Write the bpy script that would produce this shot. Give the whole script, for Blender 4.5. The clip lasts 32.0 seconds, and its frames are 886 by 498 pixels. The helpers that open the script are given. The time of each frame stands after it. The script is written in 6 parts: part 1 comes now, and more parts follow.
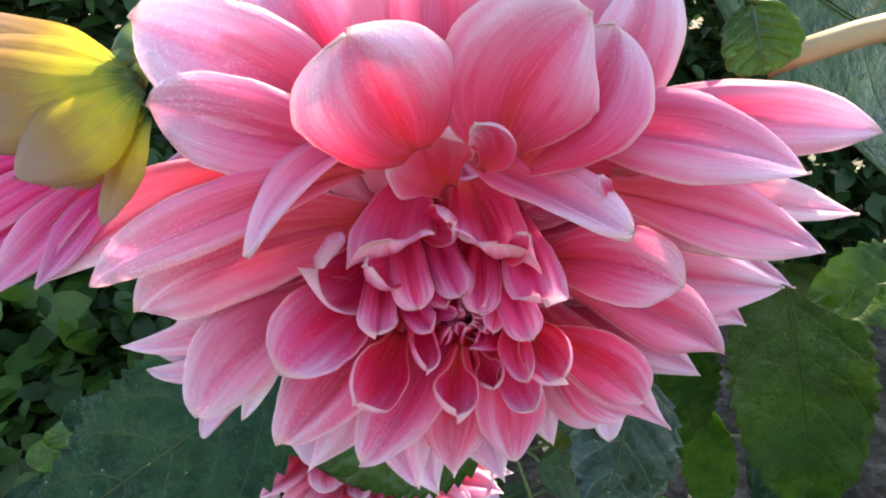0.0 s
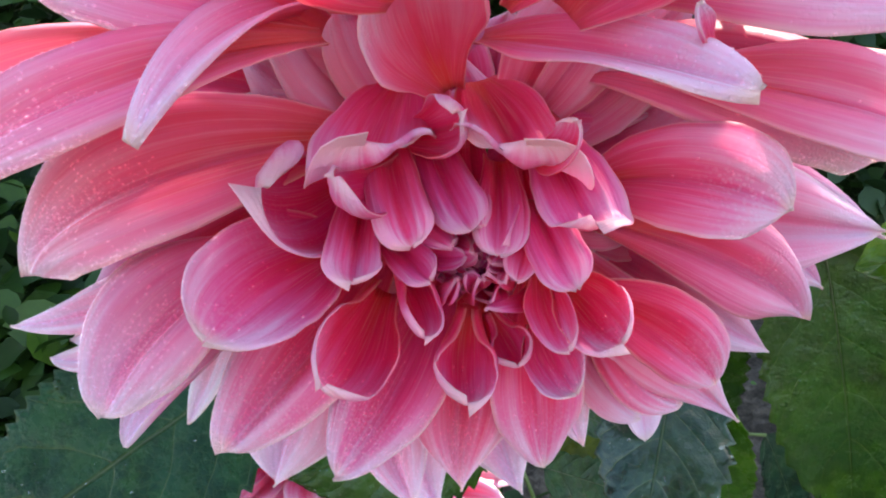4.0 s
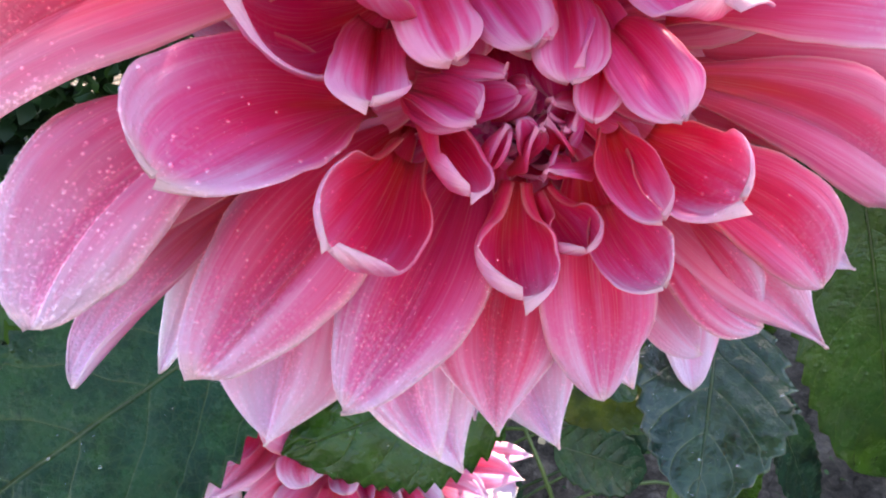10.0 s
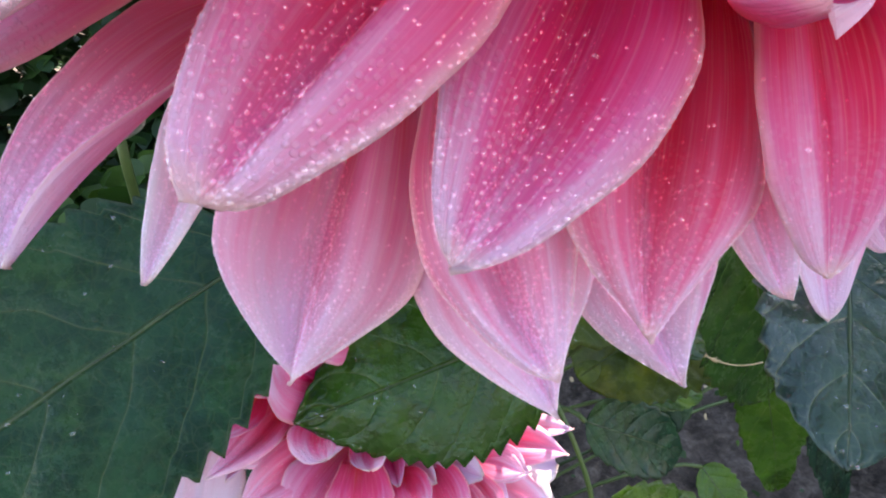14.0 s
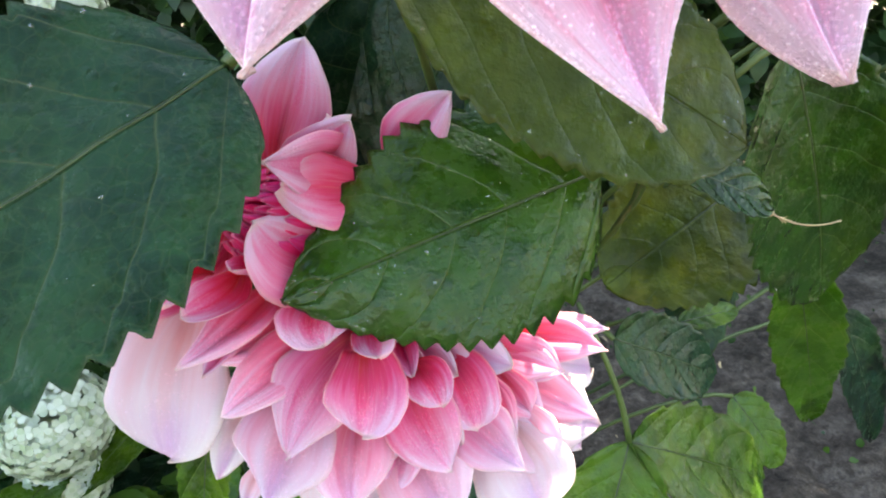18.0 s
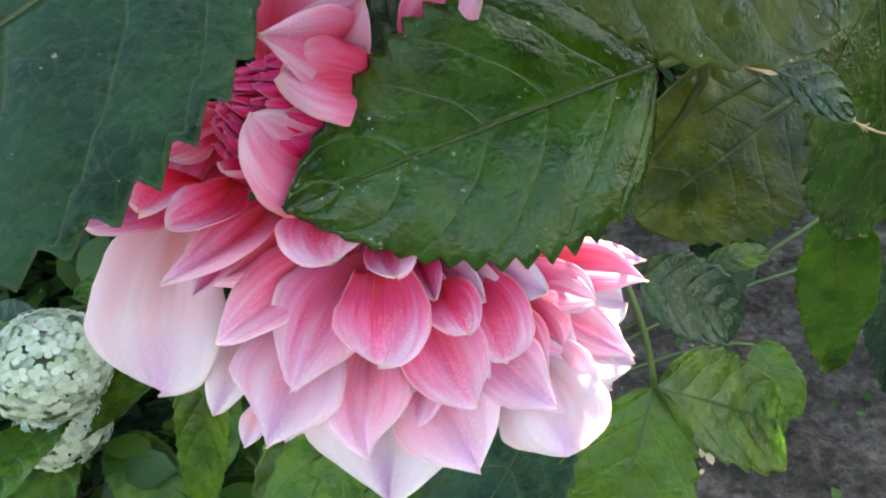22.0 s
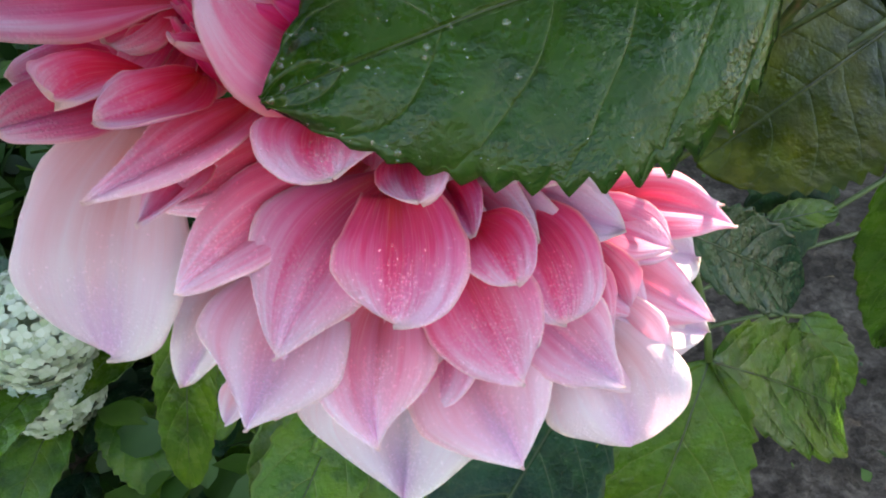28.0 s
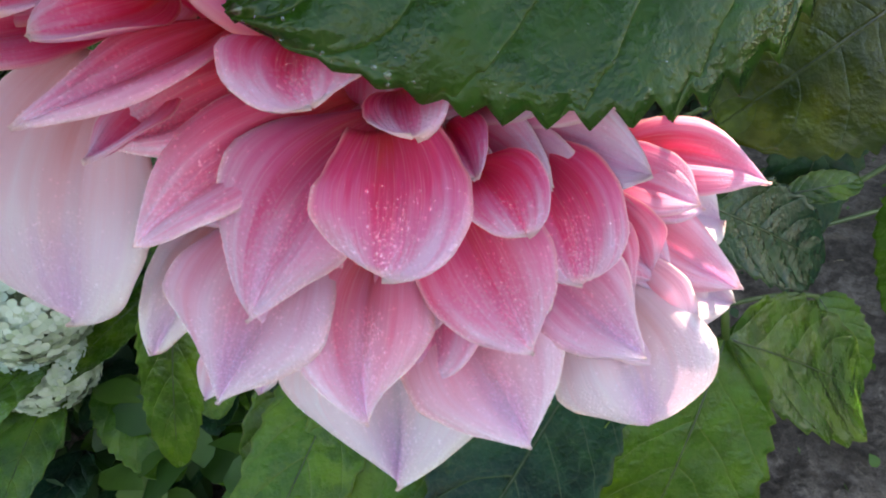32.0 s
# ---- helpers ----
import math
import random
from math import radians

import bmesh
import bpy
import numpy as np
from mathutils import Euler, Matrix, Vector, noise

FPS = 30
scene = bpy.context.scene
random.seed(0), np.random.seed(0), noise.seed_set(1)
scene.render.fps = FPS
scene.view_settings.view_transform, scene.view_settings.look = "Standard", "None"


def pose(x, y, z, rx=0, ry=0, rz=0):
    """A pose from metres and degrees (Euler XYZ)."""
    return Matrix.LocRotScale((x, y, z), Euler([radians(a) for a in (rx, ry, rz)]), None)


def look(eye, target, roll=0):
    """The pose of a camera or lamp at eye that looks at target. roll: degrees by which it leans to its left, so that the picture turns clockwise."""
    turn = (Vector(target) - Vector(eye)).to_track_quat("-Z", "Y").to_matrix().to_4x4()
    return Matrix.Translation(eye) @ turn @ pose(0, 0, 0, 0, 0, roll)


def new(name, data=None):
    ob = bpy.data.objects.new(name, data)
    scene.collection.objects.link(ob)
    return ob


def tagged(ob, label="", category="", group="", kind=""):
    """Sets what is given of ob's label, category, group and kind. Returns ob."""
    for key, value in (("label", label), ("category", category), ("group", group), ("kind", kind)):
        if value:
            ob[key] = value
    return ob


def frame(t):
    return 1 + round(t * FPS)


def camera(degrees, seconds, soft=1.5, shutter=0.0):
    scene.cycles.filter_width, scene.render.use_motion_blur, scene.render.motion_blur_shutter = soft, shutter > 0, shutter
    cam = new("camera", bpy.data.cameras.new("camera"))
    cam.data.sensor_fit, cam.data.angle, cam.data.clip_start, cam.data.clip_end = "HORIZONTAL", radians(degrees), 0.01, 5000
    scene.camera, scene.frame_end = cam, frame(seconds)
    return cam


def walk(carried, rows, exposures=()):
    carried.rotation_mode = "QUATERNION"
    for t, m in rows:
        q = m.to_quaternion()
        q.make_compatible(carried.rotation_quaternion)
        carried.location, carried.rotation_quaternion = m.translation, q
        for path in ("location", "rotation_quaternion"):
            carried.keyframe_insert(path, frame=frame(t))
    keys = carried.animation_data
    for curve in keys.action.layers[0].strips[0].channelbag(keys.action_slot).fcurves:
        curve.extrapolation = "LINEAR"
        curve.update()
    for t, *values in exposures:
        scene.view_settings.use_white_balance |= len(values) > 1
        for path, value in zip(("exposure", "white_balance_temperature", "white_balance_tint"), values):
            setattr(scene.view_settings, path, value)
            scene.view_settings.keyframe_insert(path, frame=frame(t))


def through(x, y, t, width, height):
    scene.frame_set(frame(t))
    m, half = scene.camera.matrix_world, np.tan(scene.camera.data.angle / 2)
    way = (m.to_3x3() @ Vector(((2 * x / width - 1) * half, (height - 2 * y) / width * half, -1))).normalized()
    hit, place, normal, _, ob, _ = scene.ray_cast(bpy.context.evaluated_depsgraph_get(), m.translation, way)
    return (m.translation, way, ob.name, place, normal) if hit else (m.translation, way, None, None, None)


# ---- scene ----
cam = camera(73.0, 32.0, soft=2.0)
ROWS = [
    (0.0, 0.0072, -0.0180, 0.9630, -0.0395, 0.9158, -0.3997, 0.84),
    (0.5, 0.0076, -0.0162, 0.9600, -0.0390, 0.9159, -0.3996, 0.82),
    (1.0, 0.0098, -0.0121, 0.9581, -0.0410, 0.9162, -0.3986, 0.66),
    (1.5, 0.0106, -0.0090, 0.9551, -0.0411, 0.9168, -0.3972, 0.63),
    (2.0, 0.0079, -0.0045, 0.9480, -0.0380, 0.9178, -0.3952, 0.76),
    (2.5, 0.0074, 0.0033, 0.9413, -0.0345, 0.9192, -0.3923, 0.54),
    (3.0, 0.0051, 0.0094, 0.9353, -0.0301, 0.9203, -0.3899, 0.51),
    (3.5, 0.0024, 0.0168, 0.9296, -0.0232, 0.9218, -0.3869, 0.32),
    (5.5, 0.0042, 0.0266, 0.9186, -0.0169, 0.9202, -0.3910, 0.07),
    (6.0, 0.0037, 0.0293, 0.9148, -0.0136, 0.9210, -0.3893, 0.03),
    (6.5, 0.0033, 0.0328, 0.9096, -0.0123, 0.9209, -0.3897, -0.06),
    (7.0, 0.0026, 0.0339, 0.9062, -0.0104, 0.9208, -0.3900, -0.07),
    (7.5, 0.0017, 0.0358, 0.9025, -0.0088, 0.9204, -0.3909, -0.10),
    (8.0, -0.0001, 0.0376, 0.8998, -0.0059, 0.9204, -0.3911, -0.09),
    (8.5, -0.0019, 0.0385, 0.8968, -0.0049, 0.9197, -0.3925, -0.15),
    (9.0, -0.0035, 0.0392, 0.8957, -0.0038, 0.9195, -0.3932, -0.19),
    (9.5, -0.0052, 0.0409, 0.8932, -0.0019, 0.9191, -0.3941, -0.22),
    (10.0, -0.0067, 0.0423, 0.8910, -0.0009, 0.9187, -0.3949, -0.26),
    (10.5, -0.0091, 0.0457, 0.8867, 0.0006, 0.9186, -0.3953, -0.36),
    (11.0, -0.0117, 0.0476, 0.8837, 0.0036, 0.9185, -0.3953, -0.34),
    (11.5, -0.0131, 0.0502, 0.8774, 0.0051, 0.9192, -0.3937, -0.43),
    (12.0, -0.0192, 0.0559, 0.8701, 0.0108, 0.9183, -0.3957, -0.40),
    (12.5, -0.0214, 0.0613, 0.8650, 0.0097, 0.9179, -0.3966, -0.43),
    (13.0, -0.0253, 0.0646, 0.8600, 0.0104, 0.9178, -0.3968, -0.43),
    (13.5, -0.0254, 0.0682, 0.8557, 0.0112, 0.9168, -0.3993, -0.37),
    (14.0, -0.0267, 0.0730, 0.8487, 0.0125, 0.9160, -0.4010, -0.43),
    (14.5, -0.0289, 0.0784, 0.8398, 0.0116, 0.9147, -0.4039, -0.51),
    (15.0, -0.0280, 0.0837, 0.8314, 0.0132, 0.9117, -0.4107, -0.45),
    (15.5, -0.0281, 0.0895, 0.8234, 0.0128, 0.9072, -0.4206, -0.63),
    (17.5, -0.0312, 0.0905, 0.7934, 0.0138, 0.9059, -0.4232, -2.71),
    (18.0, -0.0332, 0.0948, 0.7875, 0.0131, 0.9004, -0.4348, -2.76),
    (18.5, -0.0367, 0.0928, 0.7861, 0.0176, 0.8925, -0.4506, -2.61),
    (19.0, -0.0373, 0.0930, 0.7830, 0.0166, 0.8867, -0.4621, -2.60),
    (19.5, -0.0395, 0.0954, 0.7786, 0.0152, 0.8820, -0.4711, -2.58),
    (20.0, -0.0405, 0.0983, 0.7743, 0.0134, 0.8776, -0.4792, -2.50),
    (20.5, -0.0412, 0.1009, 0.7710, 0.0120, 0.8747, -0.4845, -2.47),
    (21.0, -0.0418, 0.1052, 0.7670, 0.0102, 0.8721, -0.4892, -2.41),
    (21.5, -0.0417, 0.1088, 0.7641, 0.0087, 0.8692, -0.4944, -2.34),
    (22.0, -0.0416, 0.1140, 0.7612, 0.0076, 0.8671, -0.4981, -2.30),
    (22.5, -0.0426, 0.1176, 0.7578, 0.0063, 0.8647, -0.5022, -2.27),
    (23.0, -0.0444, 0.1201, 0.7540, 0.0051, 0.8625, -0.5061, -2.27),
    (23.5, -0.0443, 0.1223, 0.7523, 0.0037, 0.8600, -0.5102, -2.23),
    (24.0, -0.0453, 0.1267, 0.7485, 0.0009, 0.8588, -0.5122, -2.28),
    (24.5, -0.0460, 0.1289, 0.7470, 0.0009, 0.8566, -0.5159, -2.22),
    (25.0, -0.0451, 0.1316, 0.7441, -0.0002, 0.8545, -0.5195, -2.16),
    (25.5, -0.0453, 0.1336, 0.7414, -0.0015, 0.8524, -0.5229, -2.15),
    (27.5, -0.0486, 0.1494, 0.7281, -0.0061, 0.8449, -0.5349, -1.99),
    (28.0, -0.0488, 0.1513, 0.7265, -0.0077, 0.8427, -0.5384, -2.00),
    (28.5, -0.0489, 0.1522, 0.7248, -0.0090, 0.8407, -0.5414, -1.99),
    (29.0, -0.0493, 0.1535, 0.7222, -0.0098, 0.8380, -0.5456, -1.94),
    (29.5, -0.0493, 0.1545, 0.7194, -0.0100, 0.8360, -0.5487, -1.91),
    (30.0, -0.0494, 0.1550, 0.7186, -0.0108, 0.8342, -0.5513, -1.87),
    (30.5, -0.0485, 0.1559, 0.7181, -0.0113, 0.8324, -0.5541, -1.83),
    (31.0, -0.0478, 0.1565, 0.7173, -0.0122, 0.8310, -0.5561, -1.85),
    (31.5, -0.0484, 0.1583, 0.7143, -0.0129, 0.8301, -0.5575, -1.83),
    (32.0, -0.0482, 0.1623, 0.7107, -0.0137, 0.8282, -0.5603, -1.82),
]
walk(cam, [(t, look((x, y, z), (x + a, y + b, z + c), roll)) for t, x, y, z, a, b, c, roll in ROWS], [(0.0, 2.1, 8100, 0), (3.0, 2.25, 7700, 1), (6.0, 2.46, 7500, 5), (9.0, 2.5, 7500, 11), (12.0, 2.5, 7300, 15), (13.5, 2.36, 7400, 14), (15.0, 2.45, 7700, 9), (17.5, 2.8, 8500, 3), (19.0, 2.8, 8500, 2), (21.0, 2.69, 8500, 2), (25.0, 2.55, 8600, 1), (28.0, 2.35, 8400, 3), (32.0, 2.2, 8200, 4)])

# ---------------------------------------------------------------- light
world = bpy.data.worlds.new("sky")
scene.world = world
world.use_nodes = True
wn = world.node_tree
sky = wn.nodes.new("ShaderNodeTexSky")
sky.sky_type, sky.sun_disc = "NISHITA", False
SUN_UP, SUN_TURN = 48.0, 35.0          # degrees above the horizon, and from +y towards +x
sky.sun_elevation, sky.sun_rotation = radians(SUN_UP), radians(SUN_TURN)
wn.nodes["Background"].inputs["Strength"].default_value = 0.15
wn.links.new(sky.outputs["Color"], wn.nodes["Background"].inputs["Color"])
sun = new("sun", bpy.data.lights.new("sun", "SUN"))
sun.data.energy, sun.data.angle, sun.data.color = 5.0, radians(0.5), (1.0, 0.95, 0.86)
sun.matrix_world = look((0, 0, 0), (-math.sin(radians(SUN_TURN)) * math.cos(radians(SUN_UP)),
                                    -math.cos(radians(SUN_TURN)) * math.cos(radians(SUN_UP)), -math.sin(radians(SUN_UP))))


# ---------------------------------------------------------------- materials
class Nodes:
    """Short hand for a node material."""

    def __init__(self, name):
        self.mat = bpy.data.materials.new(name)
        self.mat.use_nodes = True
        self.tree = self.mat.node_tree
        self.bsdf = self.tree.nodes["Principled BSDF"]
        self.out = self.tree.nodes["Material Output"]

    def add(self, kind, _set=None, **sockets):
        n = self.tree.nodes.new("ShaderNode" + kind)
        for k, v in (_set or {}).items():
            setattr(n, k, v)
        for k, v in sockets.items():
            self.put(n, k.replace("_", " ") if not k.startswith("i") or not k[1:].isdigit() else int(k[1:]), v)
        return n

    def put(self, n, key, v):
        s = n.inputs[key]
        if isinstance(v, bpy.types.NodeSocket):
            self.tree.links.new(v, s)
        else:
            s.default_value = v

    def math(self, op, a, b=0.0, clamp=False):
        n = self.add("Math", {"operation": op, "use_clamp": clamp}, i0=a, i1=b)
        return n.outputs[0]

    def mix(self, f, a, b, blend="MIX"):
        n = self.add("Mix", {"data_type": "RGBA", "blend_type": blend})
        self.put(n, 0, f), self.put(n, 6, a), self.put(n, 7, b)
        return n.outputs[2]

    def ramp(self, f, *stops, ease="LINEAR"):
        n = self.add("ValToRGB")
        n.color_ramp.interpolation = ease
        els = n.color_ramp.elements
        while len(els) < len(stops):
            els.new(0.5)
        for e, (p, c) in zip(els, stops):
            e.position, e.color = p, (*c, 1) if len(c) == 3 else c
        self.put(n, 0, f)
        return n.outputs[0]

    def noise(self, vec, scale, detail=3.0, rough=0.55):
        n = self.add("TexNoise", None, Scale=scale, Detail=detail, Roughness=rough)
        if vec is not None:
            self.put(n, "Vector", vec)
        return n.outputs["Fac"]

    def stretch(self, vec, x, y, z=1.0):
        n = self.add("Mapping", {"vector_type": "POINT"}, Vector=vec)
        n.inputs["Scale"].default_value = (x, y, z)
        return n.outputs[0]

    def bump(self, height, strength, distance, normal=None):
        n = self.add("Bump", None, Height=height, Strength=strength, Distance=distance)
        if normal is not None:
            self.put(n, "Normal", normal)
        return n.outputs[0]

    def thin(self, colour, share, normal=None):
        """Let some light through a thin sheet."""
        t = self.add("BsdfTranslucent", None, Color=colour)
        if normal is not None:
            self.put(t, "Normal", normal)
        m = self.add("MixShader", None, i0=share, i1=self.bsdf.outputs[0], i2=t.outputs[0])
        self.tree.links.new(m.outputs[0], self.out.inputs[0])
        return self.mat


def petal_material(name="petal", turn=0.490):
    n = Nodes(name)
    uv = n.add("UVMap", {"uv_map": "blade"}).outputs[0]
    kind = n.add("UVMap", {"uv_map": "age"}).outputs[0]
    u, v = (lambda s: (s[0], s[1]))(n.add("SeparateXYZ", None, Vector=uv).outputs)
    age, luck = (lambda s: (s[0], s[1]))(n.add("SeparateXYZ", None, Vector=kind).outputs)
    pos = n.add("TexCoord").outputs["Object"]
    wander = n.add("CombineXYZ", None, X=n.math("MULTIPLY", luck, 37.0), Y=n.math("MULTIPLY", luck, 91.0), Z=0.0).outputs[0]
    own = n.add("VectorMath", {"operation": "ADD"}, i0=uv, i1=wander).outputs[0]
    broad = n.noise(n.stretch(own, 0.9, 7.0), 1.0, 3.0)
    streak = n.noise(n.stretch(own, 1.0, 16.0), 1.0, 4.0, 0.6)
    fine = n.noise(n.stretch(own, 2.2, 80.0), 1.0, 2.0)
    blotch = n.noise(pos, 70.0, 4.0)
    # along the petal, broken up by streaks that run its length
    side = n.math("ABSOLUTE", n.math("SUBTRACT", n.math("MULTIPLY", v, 2.0), 1.0))
    along = n.math("ADD", u, n.math("MULTIPLY", n.math("SUBTRACT", broad, 0.5), 0.80))
    along = n.math("ADD", along, n.math("MULTIPLY", n.math("SUBTRACT", streak, 0.5), 0.30))
    along = n.math("ADD", along, n.math("MULTIPLY", n.math("SUBTRACT", blotch, 0.5), 0.20))
    # shade in the middle groove, put into the colour as a deeper hue
    along = n.math("ADD", along, n.ramp(n.math("ADD", side, n.math("MULTIPLY", n.math("SUBTRACT", streak, 0.5), 0.3)), (0.0, (0.0, 0.0, 0.0)), (0.30, (0.08, 0.08, 0.08)), (0.5, (0.10, 0.10, 0.10)), (0.8, (0.10, 0.10, 0.10))))
    along = n.math("ADD", along, n.math("MULTIPLY", n.math("SUBTRACT", n.math("POWER", side, 1.2), 0.8), 0.17), True)
    young = n.ramp(along, (0.0, (0.62, 0.006, 0.030)), (0.35, (0.80, 0.008, 0.09)), (0.68, (0.85, 0.018, 0.19)), (0.90, (0.84, 0.07, 0.34)), (1.0, (0.86, 0.24, 0.46)))
    middle = n.ramp(along, (0.0, (0.74, 0.045, 0.045)), (0.14, (0.76, 0.026, 0.080)), (0.46, (0.82, 0.034, 0.15)), (0.74, (0.82, 0.16, 0.37)), (1.0, (0.84, 0.52, 0.72)))
    # its pale lilac end holds the petal's own tint plus painted sky sheen
    old = n.ramp(along, (0.0, (0.80, 0.10, 0.13)), (0.16, (0.79, 0.10, 0.20)), (0.42, (0.83, 0.17, 0.36)), (0.68, (0.86, 0.39, 0.60)), (0.95, (0.87, 0.66, 0.83)))
    col = n.mix(n.math("MULTIPLY", age, 2.0, True), young, middle)
    col = n.mix(n.math("SUBTRACT", n.math("MULTIPLY", age, 2.0), 1.0, True), col, old)
    col = n.mix(n.math("SUBTRACT", age, 1.0, True), col, n.ramp(along, (0.05, (0.84, 0.50, 0.54)), (0.35, (0.86, 0.68, 0.74)), (0.7, (0.86, 0.80, 0.86)), (1.0, (0.92, 0.88, 0.86))))
    # yellow flecks in the deep veins, a cream rim and tip
    vein = n.ramp(fine, (0.50, (0, 0, 0)), (0.66, (1, 1, 1)))
    col = n.mix(n.math("MULTIPLY", vein, n.math("ADD", 0.06, n.math("MULTIPLY", age, 0.10))), col, (0.90, 0.62, 0.76, 1))
    fleck = n.ramp(fine, (0.58, (0, 0, 0)), (0.74, (1, 1, 1)))
    col = n.mix(n.math("MULTIPLY", fleck, n.math("MULTIPLY", n.math("SUBTRACT", 0.80, u, True), 0.34)), col, (0.88, 0.34, 0.16, 1))
    rim = n.ramp(n.math("ADD", side, n.math("MULTIPLY", n.math("SUBTRACT", blotch, 0.5), 0.10)), (0.90, (0, 0, 0)), (1.0, (1, 1, 1)))
    tipm = n.ramp(u, (0.93, (0, 0, 0)), (1.0, (1, 1, 1)))
    pale = n.math("ADD", n.math("MULTIPLY", age, 2.0), 0.08, True)
    col = n.mix(n.math("MULTIPLY", pale, n.math("MAXIMUM", n.math("MULTIPLY", rim, 0.40), n.math("MULTIPLY", tipm, 0.7))), col, (0.90, 0.70, 0.62, 1))
    # older petals turn violet along the middle of the tip
    violet = n.math("MULTIPLY", n.ramp(n.math("ADD", u, n.math("MULTIPLY", n.math("SUBTRACT", streak, 0.5), 0.5)), (0.60, (0, 0, 0)), (0.92, (1, 1, 1))), n.ramp(side, (0.1, (1, 1, 1)), (0.75, (0, 0, 0))))
    col = n.mix(n.math("MULTIPLY", violet, n.math("MULTIPLY", n.math("SUBTRACT", age, 0.5, True), 0.55)), col, (0.66, 0.30, 0.64, 1))
    # a bloom of very fine dew that whitens the outer part
    cells = n.add("TexVoronoi", None, Vector=pos, Scale=1000.0, Randomness=0.9).outputs["Distance"]
    bead = n.ramp(cells, (0.0, (1, 1, 1)), (0.32, (0.75, 0.75, 0.75)), (0.46, (0, 0, 0)))
    where = n.ramp(n.math("ADD", u, n.math("MULTIPLY", n.math("SUBTRACT", n.noise(pos, 45.0, 3.0), 0.5), 0.9)), (0.55, (0, 0, 0)), (0.85, (1, 1, 1)))
    wet = n.math("MULTIPLY", n.math("MULTIPLY", bead, where), n.math("SUBTRACT", n.math("MULTIPLY", age, 2.5), 0.4, True))
    col = n.mix(n.math("MULTIPLY", wet, 0.20), col, (0.86, 0.74, 0.88, 1))
    hue = n.add("HueSaturation", None, Hue=n.math("ADD", turn, n.math("MULTIPLY", luck, 0.012)), Saturation=1.0,
                Value=n.math("ADD", 0.95, n.math("MULTIPLY", luck, 0.12)), Color=col).outputs[0]
    n.put(n.bsdf, "Base Color", hue)
    n.put(n.bsdf, "Roughness", 0.45)
    n.put(n.bsdf, "Specular IOR Level", 0.16)
    n.put(n.bsdf, "Sheen Weight", 0.06)
    n.put(n.bsdf, "Sheen Roughness", 0.4)
    b = n.bump(broad, 0.5, 0.0018)
    b = n.bump(n.noise(n.stretch(own, 0.5, 22.0), 1.0, 2.0), 0.10, 0.0006, b)
    b = n.bump(fine, 0.14, 0.0003, b)
    b = n.bump(wet, 0.5, 0.0003, b)
    n.put(n.bsdf, "Normal", b)
    return n.thin(n.mix(0.05, hue, (0.86, 0.50, 0.66, 1)), 0.46, b)


def bract_material():
    n = Nodes("bract")
    uv = n.add("UVMap", {"uv_map": "blade"}).outputs[0]
    u = n.add("SeparateXYZ", None, Vector=uv).outputs[0]
    pos = n.add("TexCoord").outputs["Object"]
    streak, blotch = n.noise(n.stretch(uv, 1.5, 24.0), 1.0, 4.0), n.noise(pos, 70.0, 4.0)
    f = n.math("ADD", u, n.math("ADD", n.math("MULTIPLY", n.math("SUBTRACT", streak, 0.5), 0.35), n.math("MULTIPLY", n.math("SUBTRACT", blotch, 0.5), 0.5)))
    # green to brown; the yellow band is brightened to paint in sun on the bracts
    col = n.ramp(f, (0.02, (0.04, 0.09, 0.012)), (0.18, (0.42, 0.42, 0.04)), (0.34, (0.70, 0.56, 0.05)), (0.60, (0.48, 0.28, 0.08)), (0.9, (0.46, 0.28, 0.22)))
    n.put(n.bsdf, "Base Color", col)
    n.put(n.bsdf, "Roughness", 0.4)
    n.put(n.bsdf, "Normal", n.bump(streak, 0.15, 0.0008))
    return n.thin(col, 0.55)


